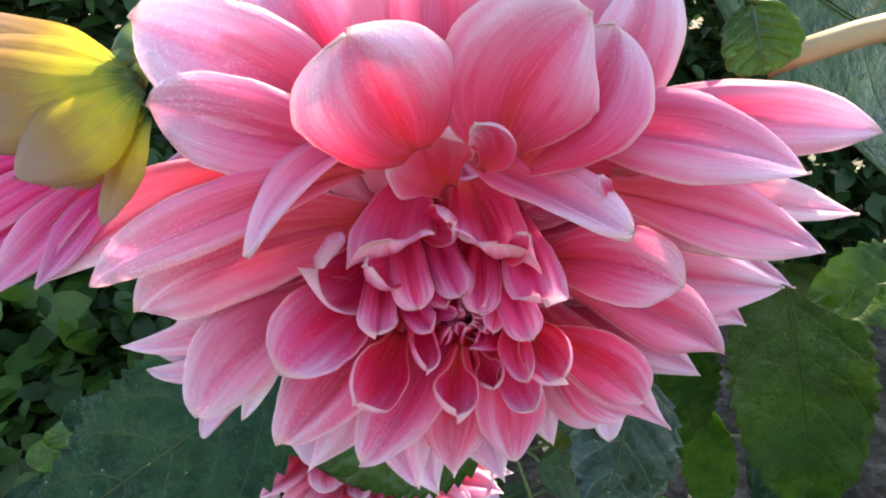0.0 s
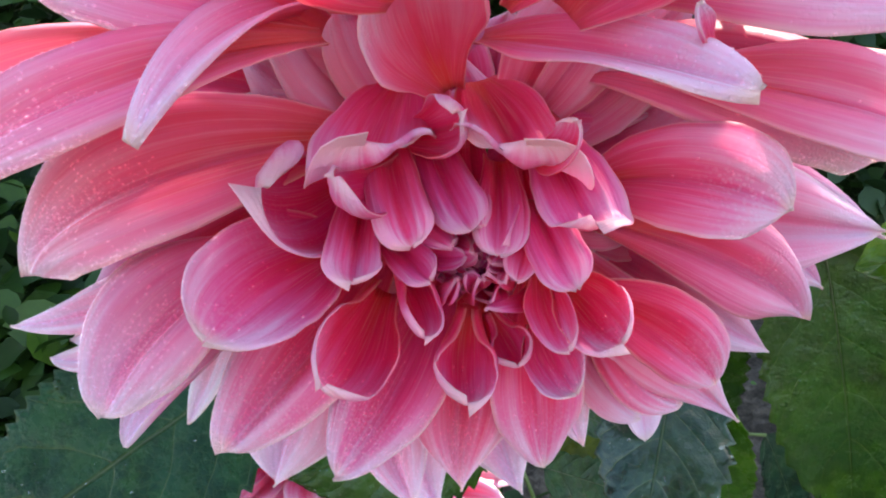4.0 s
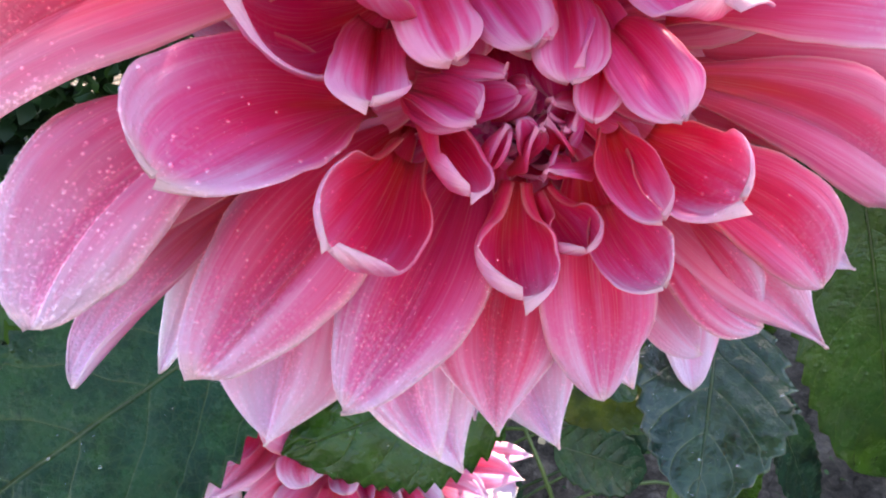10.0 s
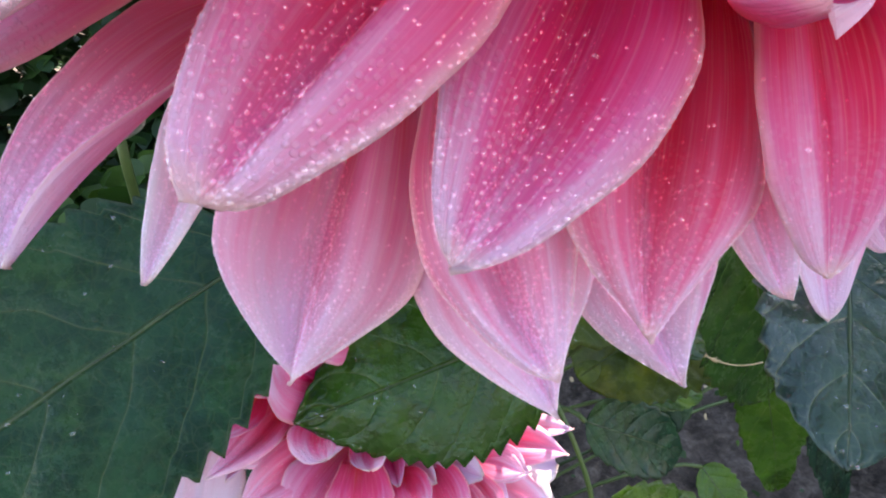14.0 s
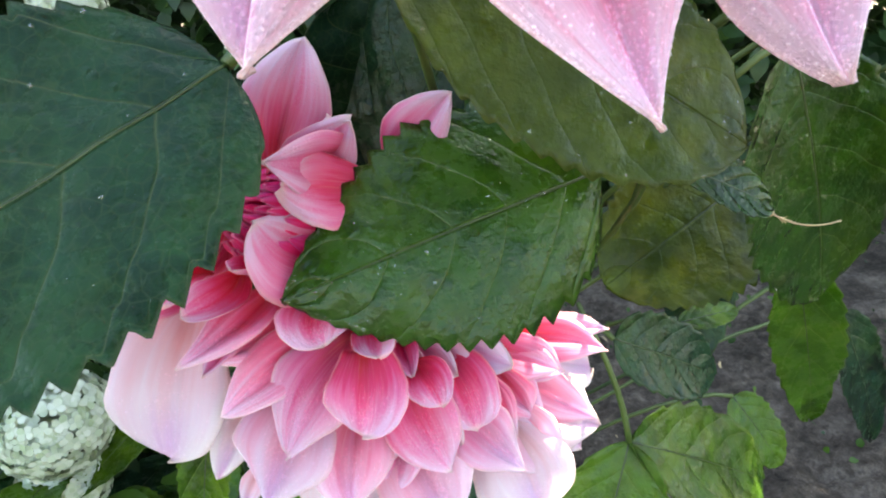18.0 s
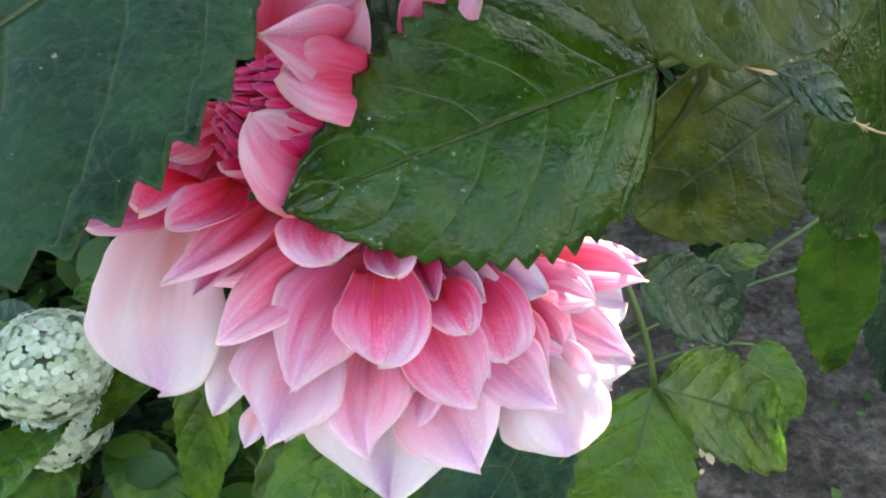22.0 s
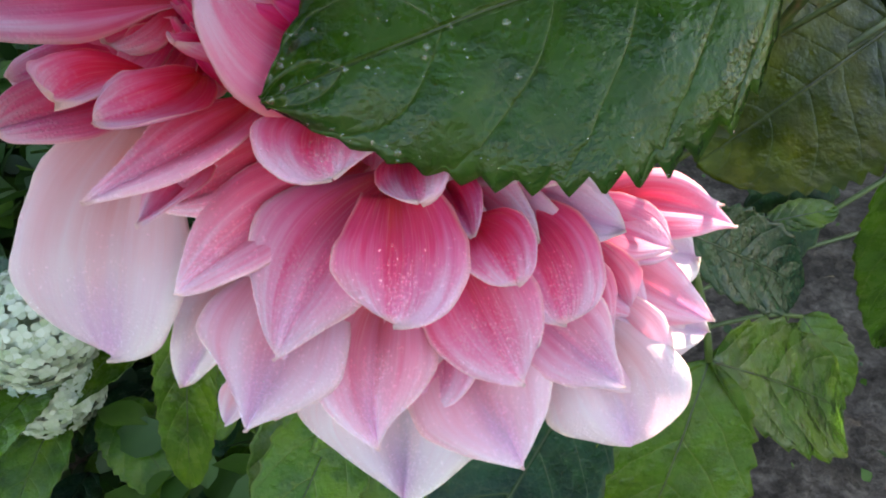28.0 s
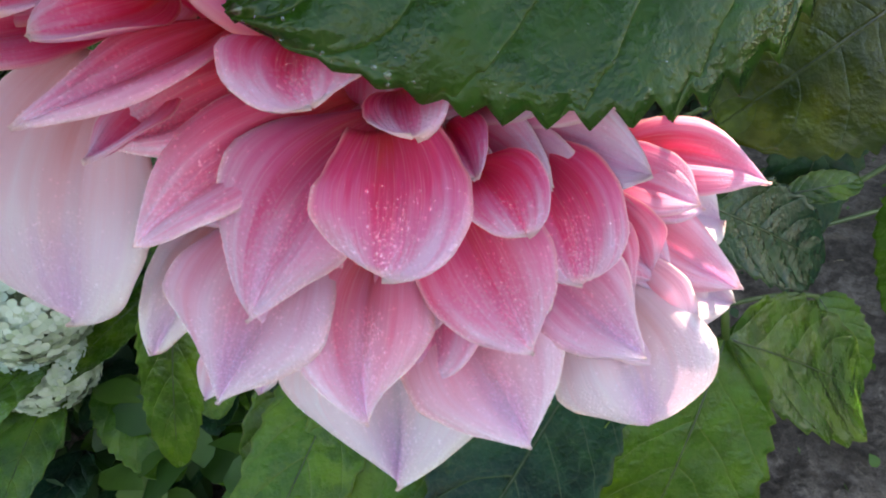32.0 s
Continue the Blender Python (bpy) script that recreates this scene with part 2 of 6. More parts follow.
def leaf_material(name, dark, light, vein, gloss=0.22, through=0.25, spec=0.36, coat=0.0):
    n = Nodes(name)
    uv = n.add("UVMap", {"uv_map": "blade"}).outputs[0]
    u, v = (lambda s: (s[0], s[1]))(n.add("SeparateXYZ", None, Vector=uv).outputs)
    pos = n.add("TexCoord").outputs["Object"]
    side = n.math("ABSOLUTE", n.math("SUBTRACT", n.math("MULTIPLY", v, 2.0), 1.0))
    run = n.math("MULTIPLY", n.math("SUBTRACT", u, n.math("MULTIPLY", n.math("POWER", side, 1.25), 0.30)), 5.6)
    run = n.math("ADD", run, n.math("MULTIPLY", n.noise(pos, 30.0, 1.0), 0.5))
    saw = n.math("SUBTRACT", 0.5, n.math("ABSOLUTE", n.math("SUBTRACT", n.math("FRACT", run), 0.5)))
    lateral = n.ramp(saw, (0.0, (1, 1, 1)), (0.014, (0.6, 0.6, 0.6)), (0.030, (0, 0, 0)))
    mid = n.ramp(side, (0.0, (1, 1, 1)), (0.012, (0.6, 0.6, 0.6)), (0.026, (0, 0, 0)))
    net = n.add("TexVoronoi", {"feature": "DISTANCE_TO_EDGE"}, Vector=pos, Scale=190.0).outputs["Distance"]
    netline = n.ramp(net, (0.0, (1, 1, 1)), (0.07, (0, 0, 0)))
    small = n.add("TexVoronoi", {"feature": "DISTANCE_TO_EDGE"}, Vector=pos, Scale=620.0).outputs["Distance"]
    smallline = n.ramp(small, (0.0, (1, 1, 1)), (0.09, (0, 0, 0)))
    damp = n.ramp(n.noise(pos, 62.0, 5.0, 0.68), (0.46, (0, 0, 0)), (0.60, (1, 1, 1)))
    patch = n.noise(pos, 38.0, 4.0, 0.6)
    grain = n.noise(pos, 420.0, 3.0)
    luck = n.add("ObjectInfo").outputs["Random"]
    f = n.math("ADD", n.math("MULTIPLY", patch, 1.25), n.math("MULTIPLY", grain, 0.25))
    f = n.math("ADD", f, n.math("MULTIPLY", n.math("SUBTRACT", luck, 0.5), 0.35))
    col = n.mix(n.ramp(f, (0.55, (0, 0, 0)), (0.92, (1, 1, 1))), tuple(c * 0.6 for c in dark) + (1,), tuple(c * 1.15 for c in light) + (1,))
    # yellow-green patches: light shining through the blade, put into the colour
    col = n.mix(n.ramp(n.noise(pos, 16.0, 2.0), (0.46, (0, 0, 0)), (0.62, (0.6, 0.6, 0.6))), col, (light[0] * 2.2, light[1] * 1.5, light[2], 1))
    col = n.mix(n.math("MULTIPLY", damp, 0.55), col, tuple(c * 0.5 for c in dark) + (1,))
    # crisp-edged bluish patches: sky reflection on damp film put into the colour; olive between
    sky_tint = n.ramp(n.math("ADD", n.noise(pos, 13.0, 5.0, 0.62), n.math("MULTIPLY", n.math("SUBTRACT", grain, 0.5), 0.10)), (0.47, (0, 0, 0)), (0.53, (1, 1, 1)))
    col = n.mix(n.math("MULTIPLY", sky_tint, 0.40), col, (light[0] * 0.7 + 0.004, light[1] * 0.75 + 0.008, light[2] + 0.013, 1))
    lines = n.math("MAXIMUM", n.math("MULTIPLY", lateral, 0.85), n.math("MAXIMUM", mid, n.math("MAXIMUM", n.math("MULTIPLY", netline, 0.32), n.math("MULTIPLY", smallline, 0.12))))
    col = n.mix(lines, col, (*vein, 1))
    rim = n.ramp(side, (0.95, (0, 0, 0)), (1.0, (1, 1, 1)))
    col = n.mix(n.math("MULTIPLY", rim, 0.5), col, (vein[0] * 1.1, vein[1] * 0.9, vein[2], 1))
    n.put(n.bsdf, "Base Color", col)
    film = n.noise(pos, 85.0, 4.0, 0.65)
    n.put(n.bsdf, "Roughness", n.mix(damp, n.ramp(film, (0.40, (gloss * 0.7,) * 3), (0.58, (gloss * 2.1,) * 3)), (gloss * 0.4, gloss * 0.4, gloss * 0.4, 1)))
    n.put(n.bsdf, "Specular IOR Level", spec)
    n.put(n.bsdf, "Coat Weight", coat)
    n.put(n.bsdf, "Coat Roughness", 0.14)
    b = n.bump(n.math("POWER", saw, 0.3), 0.5, 0.002)
    b = n.bump(n.math("SUBTRACT", 1.0, mid), 0.6, 0.002, b)
    b = n.bump(n.math("POWER", net, 0.5), 0.16, 0.0010, b)
    b = n.bump(n.noise(pos, 75.0, 3.0, 0.6), 0.36, 0.0034, b)
    b = n.bump(n.noise(pos, 260.0, 3.0, 0.6), 0.30, 0.0009, b)
    drop = n.add("TexVoronoi", None, Vector=pos, Scale=210.0, Randomness=1.0).outputs["Distance"]
    drop = n.math("MULTIPLY", n.math("SUBTRACT", 0.36, drop, True), n.ramp(patch, (0.52, (0, 0, 0)), (0.60, (1, 1, 1))))
    b = n.bump(drop, 0.8, 0.0016, b)
    b = n.bump(film, 0.6, 0.0014, b)
    b = n.bump(damp, 0.5, 0.0004, b)
    b = n.bump(small, 0.2, 0.0004, b)
    n.put(n.bsdf, "Normal", b)
    return n.thin(n.mix(0.5, col, (light[0] * 2.2, light[1] * 2.2, light[2] * 0.8, 1)), through)


def plain_material(name, a, b, scale, rough=0.6, stretch=None, bump=0.3, dist=0.001, through=0.0, spec=0.5):
    n = Nodes(name)
    pos = n.add("TexCoord").outputs["Object"]
    if stretch:
        pos = n.stretch(pos, *stretch)
    f = n.noise(pos, scale, 5.0, 0.6)
    g = n.noise(pos, scale * 7, 3.0, 0.6)
    m = n.math("ADD", n.math("MULTIPLY", f, 0.75), n.math("MULTIPLY", g, 0.25))
    col = n.ramp(m, (0.36, a), (0.64, b))
    n.put(n.bsdf, "Base Color", col)
    n.put(n.bsdf, "Roughness", rough)
    n.put(n.bsdf, "Specular IOR Level", spec)
    n.put(n.bsdf, "Normal", n.bump(m, bump, dist))
    return n.thin(col, through) if through else n.mat


def island_material(name, stops, rough, through):
    """For loose small leaves or florets in one mesh: each its own shade."""
    n = Nodes(name)
    luck = n.add("NewGeometry").outputs["Random Per Island"]
    pos = n.add("TexCoord").outputs["Object"]
    col = n.ramp(luck, *stops)
    col = n.mix(n.math("MULTIPLY", n.noise(pos, 60.0, 3.0), 0.5), col, tuple(c * 0.55 for c in stops[0][1]) + (1,))
    n.put(n.bsdf, "Base Color", col)
    n.put(n.bsdf, "Roughness", rough)
    n.put(n.bsdf, "Normal", n.bump(n.noise(pos, 260.0, 3.0), 0.3, 0.001))
    return n.thin(col, through)


def soil_material():
    n = Nodes("soil")
    pos = n.add("TexCoord").outputs["Object"]
    big, small, grit = n.noise(pos, 9.0, 5.0, 0.6), n.noise(pos, 70.0, 5.0, 0.7), n.noise(pos, 420.0, 3.0, 0.6)
    f = n.math("ADD", n.math("MULTIPLY", big, 0.5), n.math("ADD", n.math("MULTIPLY", small, 0.35), n.math("MULTIPLY", grit, 0.15)))
    n.put(n.bsdf, "Base Color", n.ramp(f, (0.40, (0.040, 0.030, 0.024)), (0.5, (0.115, 0.086, 0.070)), (0.62, (0.27, 0.21, 0.175))))
    n.put(n.bsdf, "Roughness", 0.95)
    n.put(n.bsdf, "Specular IOR Level", 0.2)
    b = n.bump(small, 1.0, 0.020)
    n.put(n.bsdf, "Normal", n.bump(grit, 0.7, 0.003, b))
    return n.mat


def water_material(name, skin, milk):
    """Small clear drops with a bright skin."""
    n = Nodes(name)
    n.tree.nodes.remove(n.bsdf)
    clear = n.add("BsdfTransparent")
    gloss = n.add("BsdfGlossy", None, Color=(skin, skin, skin, 1), Roughness=0.08)
    body = n.add("BsdfDiffuse", None, Color=(milk, milk * 0.95, milk, 1))
    one = n.add("AddShader", None, i0=clear.outputs[0], i1=gloss.outputs[0])
    two = n.add("AddShader", None, i0=one.outputs[0], i1=body.outputs[0])
    n.tree.links.new(two.outputs[0], n.out.inputs[0])
    return n.mat


PETAL = petal_material()
PETAL_VIOLET = petal_material("petal_violet", 0.462)
LEAF = leaf_material("leaf", (0.003, 0.016, 0.011), (0.014, 0.052, 0.019), (0.052, 0.084, 0.034), 0.19, spec=0.20)
LEAF_GLOSS = leaf_material("leaf_gloss", (0.006, 0.026, 0.018), (0.018, 0.056, 0.030), (0.06, 0.10, 0.04), 0.15, 0.25, 0.5, 0.35)
LEAF_WET = leaf_material("leaf_wet", (0.008, 0.036, 0.008), (0.026, 0.080, 0.008), (0.060, 0.110, 0.020), 0.19, 0.30)
LEAF_LIGHT = leaf_material("leaf_light", (0.018, 0.072, 0.007), (0.070, 0.165, 0.010), (0.14, 0.20, 0.04), 0.24, 0.36)
LEAF_OLD = leaf_material("leaf_old", (0.034, 0.060, 0.008), (0.085, 0.118, 0.014), (0.06, 0.09, 0.02), 0.28, 0.35, 0.24)
STEM = plain_material("stem", (0.035, 0.065, 0.015), (0.085, 0.125, 0.03), 30.0, 0.45, (1, 1, 0.2), 0.4, 0.001)
RIB = plain_material("rib", (0.016, 0.034, 0.008), (0.036, 0.064, 0.014), 60.0, 0.4, None, 0.3, 0.0005)
BRACT = bract_material()
STRAW = plain_material("straw", (0.32, 0.22, 0.12), (0.52, 0.38, 0.23), 26.0, 0.6, (0.15, 1, 1), 0.4, 0.001)
SOIL = soil_material()
WATER = water_material("dew_water", 0.18, 0.030)
RAIN = water_material("rain_water", 0.10, 0.003)
WEED = island_material("weed", [(0.0, (0.013, 0.042, 0.006)), (0.5, (0.032, 0.088, 0.011)), (1.0, (0.09, 0.18, 0.018))], 0.5, 0.35)
HEDGE = island_material("hedge", [(0.0, (0.012, 0.035, 0.010)), (0.6, (0.025, 0.065, 0.014)), (1.0, (0.05, 0.11, 0.02))], 0.5, 0.3)
FLORET = island_material("floret", [(0.0, (0.46, 0.54, 0.34)), (0.3, (0.62, 0.68, 0.54)), (1.0, (0.78, 0.80, 0.72))], 0.6, 0.35)


# ---------------------------------------------------------------- building blocks
def link(name, verts, faces, material, parent=None, label="", smooth=True, uvs=None, crisp=0):
    """One mesh object from plain data. uvs: {layer: (n, 2) array by vertex}."""
    me = bpy.data.meshes.new(name)
    me.from_pydata([tuple(p) for p in verts], [], [tuple(f) for f in faces])
    if smooth:
        me.polygons.foreach_set("use_smooth", [True] * (len(me.polygons) - crisp) + [False] * crisp)
    if uvs:
        idx = np.empty(len(me.loops), dtype=np.int32)
        me.loops.foreach_get("vertex_index", idx)
        for layer, per in uvs.items():
            lay = me.uv_layers.new(name=layer)
            lay.data.foreach_set("uv", np.asarray(per, float)[idx].ravel())
    me.materials.append(material)
    ob = new(name, me)
    ob.parent = parent
    if label:
        tagged(ob, label)
    return ob


def unit(a):
    a = np.asarray(a, float)
    return a / max(np.linalg.norm(a), 1e-9)


def turned(v, axis, angle):
    c, s = math.cos(angle), math.sin(angle)
    return v * c + np.cross(axis, v) * s + axis * np.dot(axis, v) * (1 - c)


def spine_of(base, tip, face, bow, lean, hook, hook_from, rows, twist=0.0, ease=1.0):
    """Points, tangents, sides and normals along a curved midline. bow lifts the middle towards the face; hook bends the end over."""
    base, tip, face = np.asarray(base, float), np.asarray(tip, float), unit(face)
    d = tip - base
    ln = np.linalg.norm(d)
    nrm = unit(face - np.dot(face, unit(d)) * unit(d))
    sid = np.cross(unit(d), nrm)
    c1 = base + d * 0.33 + nrm * ln * bow + sid * ln * lean
    c2 = base + d * 0.70 + nrm * ln * bow + sid * ln * lean
    us = 1 - (1 - np.linspace(0, 1, rows)) ** ease
    pts = np.array([(1 - u) ** 3 * base + 3 * (1 - u) ** 2 * u * c1 + 3 * (1 - u) * u * u * c2 + u ** 3 * tip for u in us])
    tans = np.array([unit(3 * (1 - u) ** 2 * (c1 - base) + 6 * (1 - u) * u * (c2 - c1) + 3 * u * u * (tip - c2)) for u in us])
    sides = np.array([unit(np.cross(t, nrm)) for t in tans])
    if hook:
        for i in range(1, rows):
            if us[i] > hook_from:
                a = hook * ((us[i] - hook_from) / (1 - hook_from))
                tans[i] = turned(tans[i], sides[i], a)
                pts[i] = pts[i - 1] + unit(tans[i] + tans[i - 1]) * ln * (us[i] - us[i - 1])
    norms = np.cross(sides, tans)
    if twist:
        for i in range(rows):
            a = twist * us[i]
            sides[i], norms[i] = turned(sides[i], tans[i], a), turned(norms[i], tans[i], a)
    return us, pts, tans, sides, norms


def edge_at(u):
    """Where along a blade its rims curl: hardly at the foot, fully from the middle on."""
    return min(1.0, (u / 0.5) ** 1.5)


def sheet(name, us, pts, sides, norms, half, cup, vs, thick, extra, material, parent, label, kind, edge=(0.0, 0.0)):
    """A thin closed blade: two skins joined round the rim. edge: how far each rim curls, towards the face or (negative) away."""
    rows, cols = len(us), len(vs)
    top = np.empty((rows, cols, 3))
    fine = np.linspace(0, 1, 41)
    for i in range(rows):
        h = half[i]
        across = {}
        for s in (-1, 1):
            turn = cup[i] * fine + edge[0 if s < 0 else 1] * edge_at(us[i]) * np.maximum(fine - 0.45, 0) ** 2 * 3.3
            turn = 0.5 * (turn[1:] + turn[:-1])
            across[s] = np.concatenate([[0], np.cumsum(np.cos(turn)) / 40]), np.concatenate([[0], np.cumsum(np.sin(turn)) / 40])
        for j, v in enumerate(vs):
            o, e = extra(us[i], v)
            hv = h * e
            s = -1 if v < 0 else 1
            top[i, j] = pts[i] + sides[i] * hv * s * np.interp(abs(v), fine, across[s][0]) + norms[i] * (hv * np.interp(abs(v), fine, across[s][1]) + o)
    du = np.gradient(top, axis=0)
    dv = np.gradient(top, axis=1)
    nn = np.cross(dv, du)
    nn /= np.maximum(np.linalg.norm(nn, axis=2, keepdims=True), 1e-12)
    sign = 1.0 if np.sum(nn * norms[:, None, :]) > 0 else -1.0
    rim = np.minimum(1, 4 * (1 - np.abs(np.asarray(vs))))[None, :, None]
    low = top - sign * nn * thick * (0.25 + 0.75 * rim)
    n = rows * cols
    verts = np.concatenate([top.reshape(-1, 3), low.reshape(-1, 3)])
    faces = []
    for i in range(rows - 1):
        for j in range(cols - 1):
            a = i * cols + j
            q = (a, a + 1, a + cols + 1, a + cols)
            faces.append(q if sign > 0 else q[::-1])
            r = tuple(k + n for k in q)
            faces.append(r[::-1] if sign > 0 else r)
    ring = [j for j in range(cols)] + [i * cols + cols - 1 for i in range(1, rows)] + [(rows - 1) * cols + j for j in range(cols - 2, -1, -1)] + [i * cols for i in range(rows - 2, 0, -1)]
    for a, b in zip(ring, ring[1:] + ring[:1]):
        q = (b, a, a + n, b + n)
        faces.append(q if sign > 0 else q[::-1])
    grid = np.array([(u, 0.5 + 0.5 * v) for u in us for v in vs])
    uvs = {"blade": np.concatenate([grid, grid])}
    if kind is not None:
        uvs["age"] = np.tile(np.array(kind, float), (2 * n, 1))
    ob = link(name, verts, faces, material, parent, label, True, uvs, len(ring))
    return ob, top, sign * nn


DEW = {}          # flower name -> lists of verts and faces of its drops


def dome():
    """A small half drop: a rim, a shoulder and a crown."""
    rim = [(math.cos(k * math.pi / 3), math.sin(k * math.pi / 3)) for k in range(6)]
    verts = [(x * r, y * r, z) for r, z in ((1.0, -0.1), (0.80, 0.50)) for x, y in rim] + [(0, 0, 0.78)]
    faces = [(k, (k + 1) % 6, 6 + (k + 1) % 6, 6 + k) for k in range(6)]
    return np.array(verts), faces + [(6 + k, 6 + (k + 1) % 6, 12) for k in range(6)]


DOME = dome()


def sprinkle(key, top, nn, us, count, rng, big=0.00034, near=0.42):
    """Dew on a blade's upper skin, packed side by side towards the tip and on the ridges."""
    vs, fs = DEW.setdefault(key, ([], []))
    dv, df = DOME
    rows, cols = top.shape[:2]
    n = int(count * 6)
    gen = np.random.default_rng(rng.randrange(10 ** 6))
    fi = np.interp(near + (0.985 - near) * gen.random(n) ** 0.62, us, np.arange(rows))
    across = gen.random(n)
    ridge = np.where(gen.random(n) < 0.6, 0.5 + gen.normal(0, 0.07, n), np.round(across) + (0.5 - across) * 0.25)
    fj = np.clip(np.where(gen.random(n) < 0.6, ridge, across), 0.0, 1.0) * (cols - 1.001)
    i, j = np.minimum(fi.astype(int), rows - 2), fj.astype(int)
    a, b = (fi - i)[:, None], (fj - j)[:, None]
    p = (top[i, j] * (1 - a) + top[i + 1, j] * a) * (1 - b) + (top[i, j + 1] * (1 - a) + top[i + 1, j + 1] * a) * b
    w = nn[i, j] + nn[i + 1, j + 1]
    w /= np.maximum(np.linalg.norm(w, axis=1, keepdims=True), 1e-9)
    r = np.sort(big * (0.30 + 0.9 * gen.random(n) ** 3.6))[::-1]
    kept = []
    for q in range(n):
        if kept:
            d = np.linalg.norm(p[kept] - p[q], axis=1)
            if np.any(d < (r[kept] + r[q]) * 0.92):
                continue
        kept.append(q)
    p, w, r = p[kept], w[kept], r[kept][:, None]
    s = np.cross(w, (0.3, 0.5, 0.8))
    s /= np.linalg.norm(s, axis=1, keepdims=True)
    t = np.cross(w, s)
    pts = p[:, None] + r[:, None] * (dv[None, :, :1] * s[:, None] + dv[None, :, 1:2] * t[:, None] + dv[None, :, 2:] * w[:, None])
    base = sum(len(x) for x in vs)
    for q in range(len(p)):
        vs.append(pts[q])
        fs.extend(tuple(k + base for k in f) for f in df)
        base += len(dv)


def flush_dew(key, parent, material=None):
    if key in DEW:
        vs, fs = DEW[key]
        ob = link("dew", np.concatenate(vs), fs, material or WATER, parent, "clear round drops of dew")
        tagged(ob, kind="stuff")


def petal(flower, base, tip, width, face, cup=(1.4, 0.5), bow=0.08, hook=0.0, hook_from=0.7, lean=0.0, twist=0.0, age=0.6, dew=0,
          wide=0.55, point=0.72, wave=0.09, gull=0.08, roll=0.05, rows=24, edge=(0.0, 0.0), bend=0.8, foot=0.22, rng=random):
    """One petal: a grooved blade, rolled at the foot, with an uneven rim and a small point."""
    us, pts, tans, sides, norms = spine_of(base, tip, face, bow, lean, hook, hook_from, rows, twist, 1.5)
    half = np.empty(rows)
    for i, u in enumerate(us):
        if u < wide:
            half[i] = width / 2 * (foot + (1 - foot) * math.sin(math.pi / 2 * u / wide) ** 1.2)
        else:
            x = min(max((u / 0.996 - wide) / (1 - wide), 0.0), 1.0)
            ogee = 0.6 * min(max((point - 0.5) / 0.35, 0.0), 1.0)
            half[i] = width / 2 * ((1 - ogee) * (1 - x * x) ** point + ogee * 0.5 * (1 + math.cos(math.pi * x)))
            half[i] = max(half[i], width * 0.30 * (1 - u), 0.00025)
    cups = np.array([cup[0] + (cup[1] - cup[0]) * u ** bend for u in us])
    ph, ph2, ph3, skew = rng.random() * 6.3, rng.random() * 6.3, rng.random() * 6.3, rng.uniform(-0.10, 0.10)
    deep = gull * rng.uniform(1.3, 1.9)

    def extra(u, v):
        swell = math.sin(math.pi * min(u * 1.02, 1.0)) ** 0.7
        c = v - skew
        # a sharp valley down the middle between two rounded ridges, finer pleats beside them
        fold = deep * width * (0.75 * math.sin(math.pi * min(abs(c) * 1.15, 1.2)) - 0.85 * math.exp(-(c / 0.24) ** 2)) * swell
        pleat = 0.017 * width * math.sin(13 * v + ph3 + 2.0 * u) * swell * (1 - v * v)
        rise = wave * width * v * abs(v) * math.sin(5 * u + ph) * u + 0.03 * width * math.sin(11 * u + ph2) * abs(v) ** 3
        curl = -roll * width * max(abs(v) - 0.72, 0.0) ** 2 * 12.8 * min(u * 2.5, 1.0)
        return fold + pleat + rise + curl, 1 + 0.035 * math.sin(9 * u + ph2) * abs(v) + 0.012 * math.sin(31 * u + ph) * abs(v) ** 4

    ob, top, nn = sheet("petal", us, pts, sides, norms, half, cups, ACROSS, 0.0006, extra, PETAL, flower, "", (age, rng.random()), edge)
    if dew:
        sprinkle(flower.name, top, nn, us, dew, rng)
    return ob


ACROSS = np.array([-1, -0.96, -0.89, -0.78, -0.62, -0.44, -0.27, -0.13, 0, 0.13, 0.27, 0.44, 0.62, 0.78, 0.89, 0.96, 1])


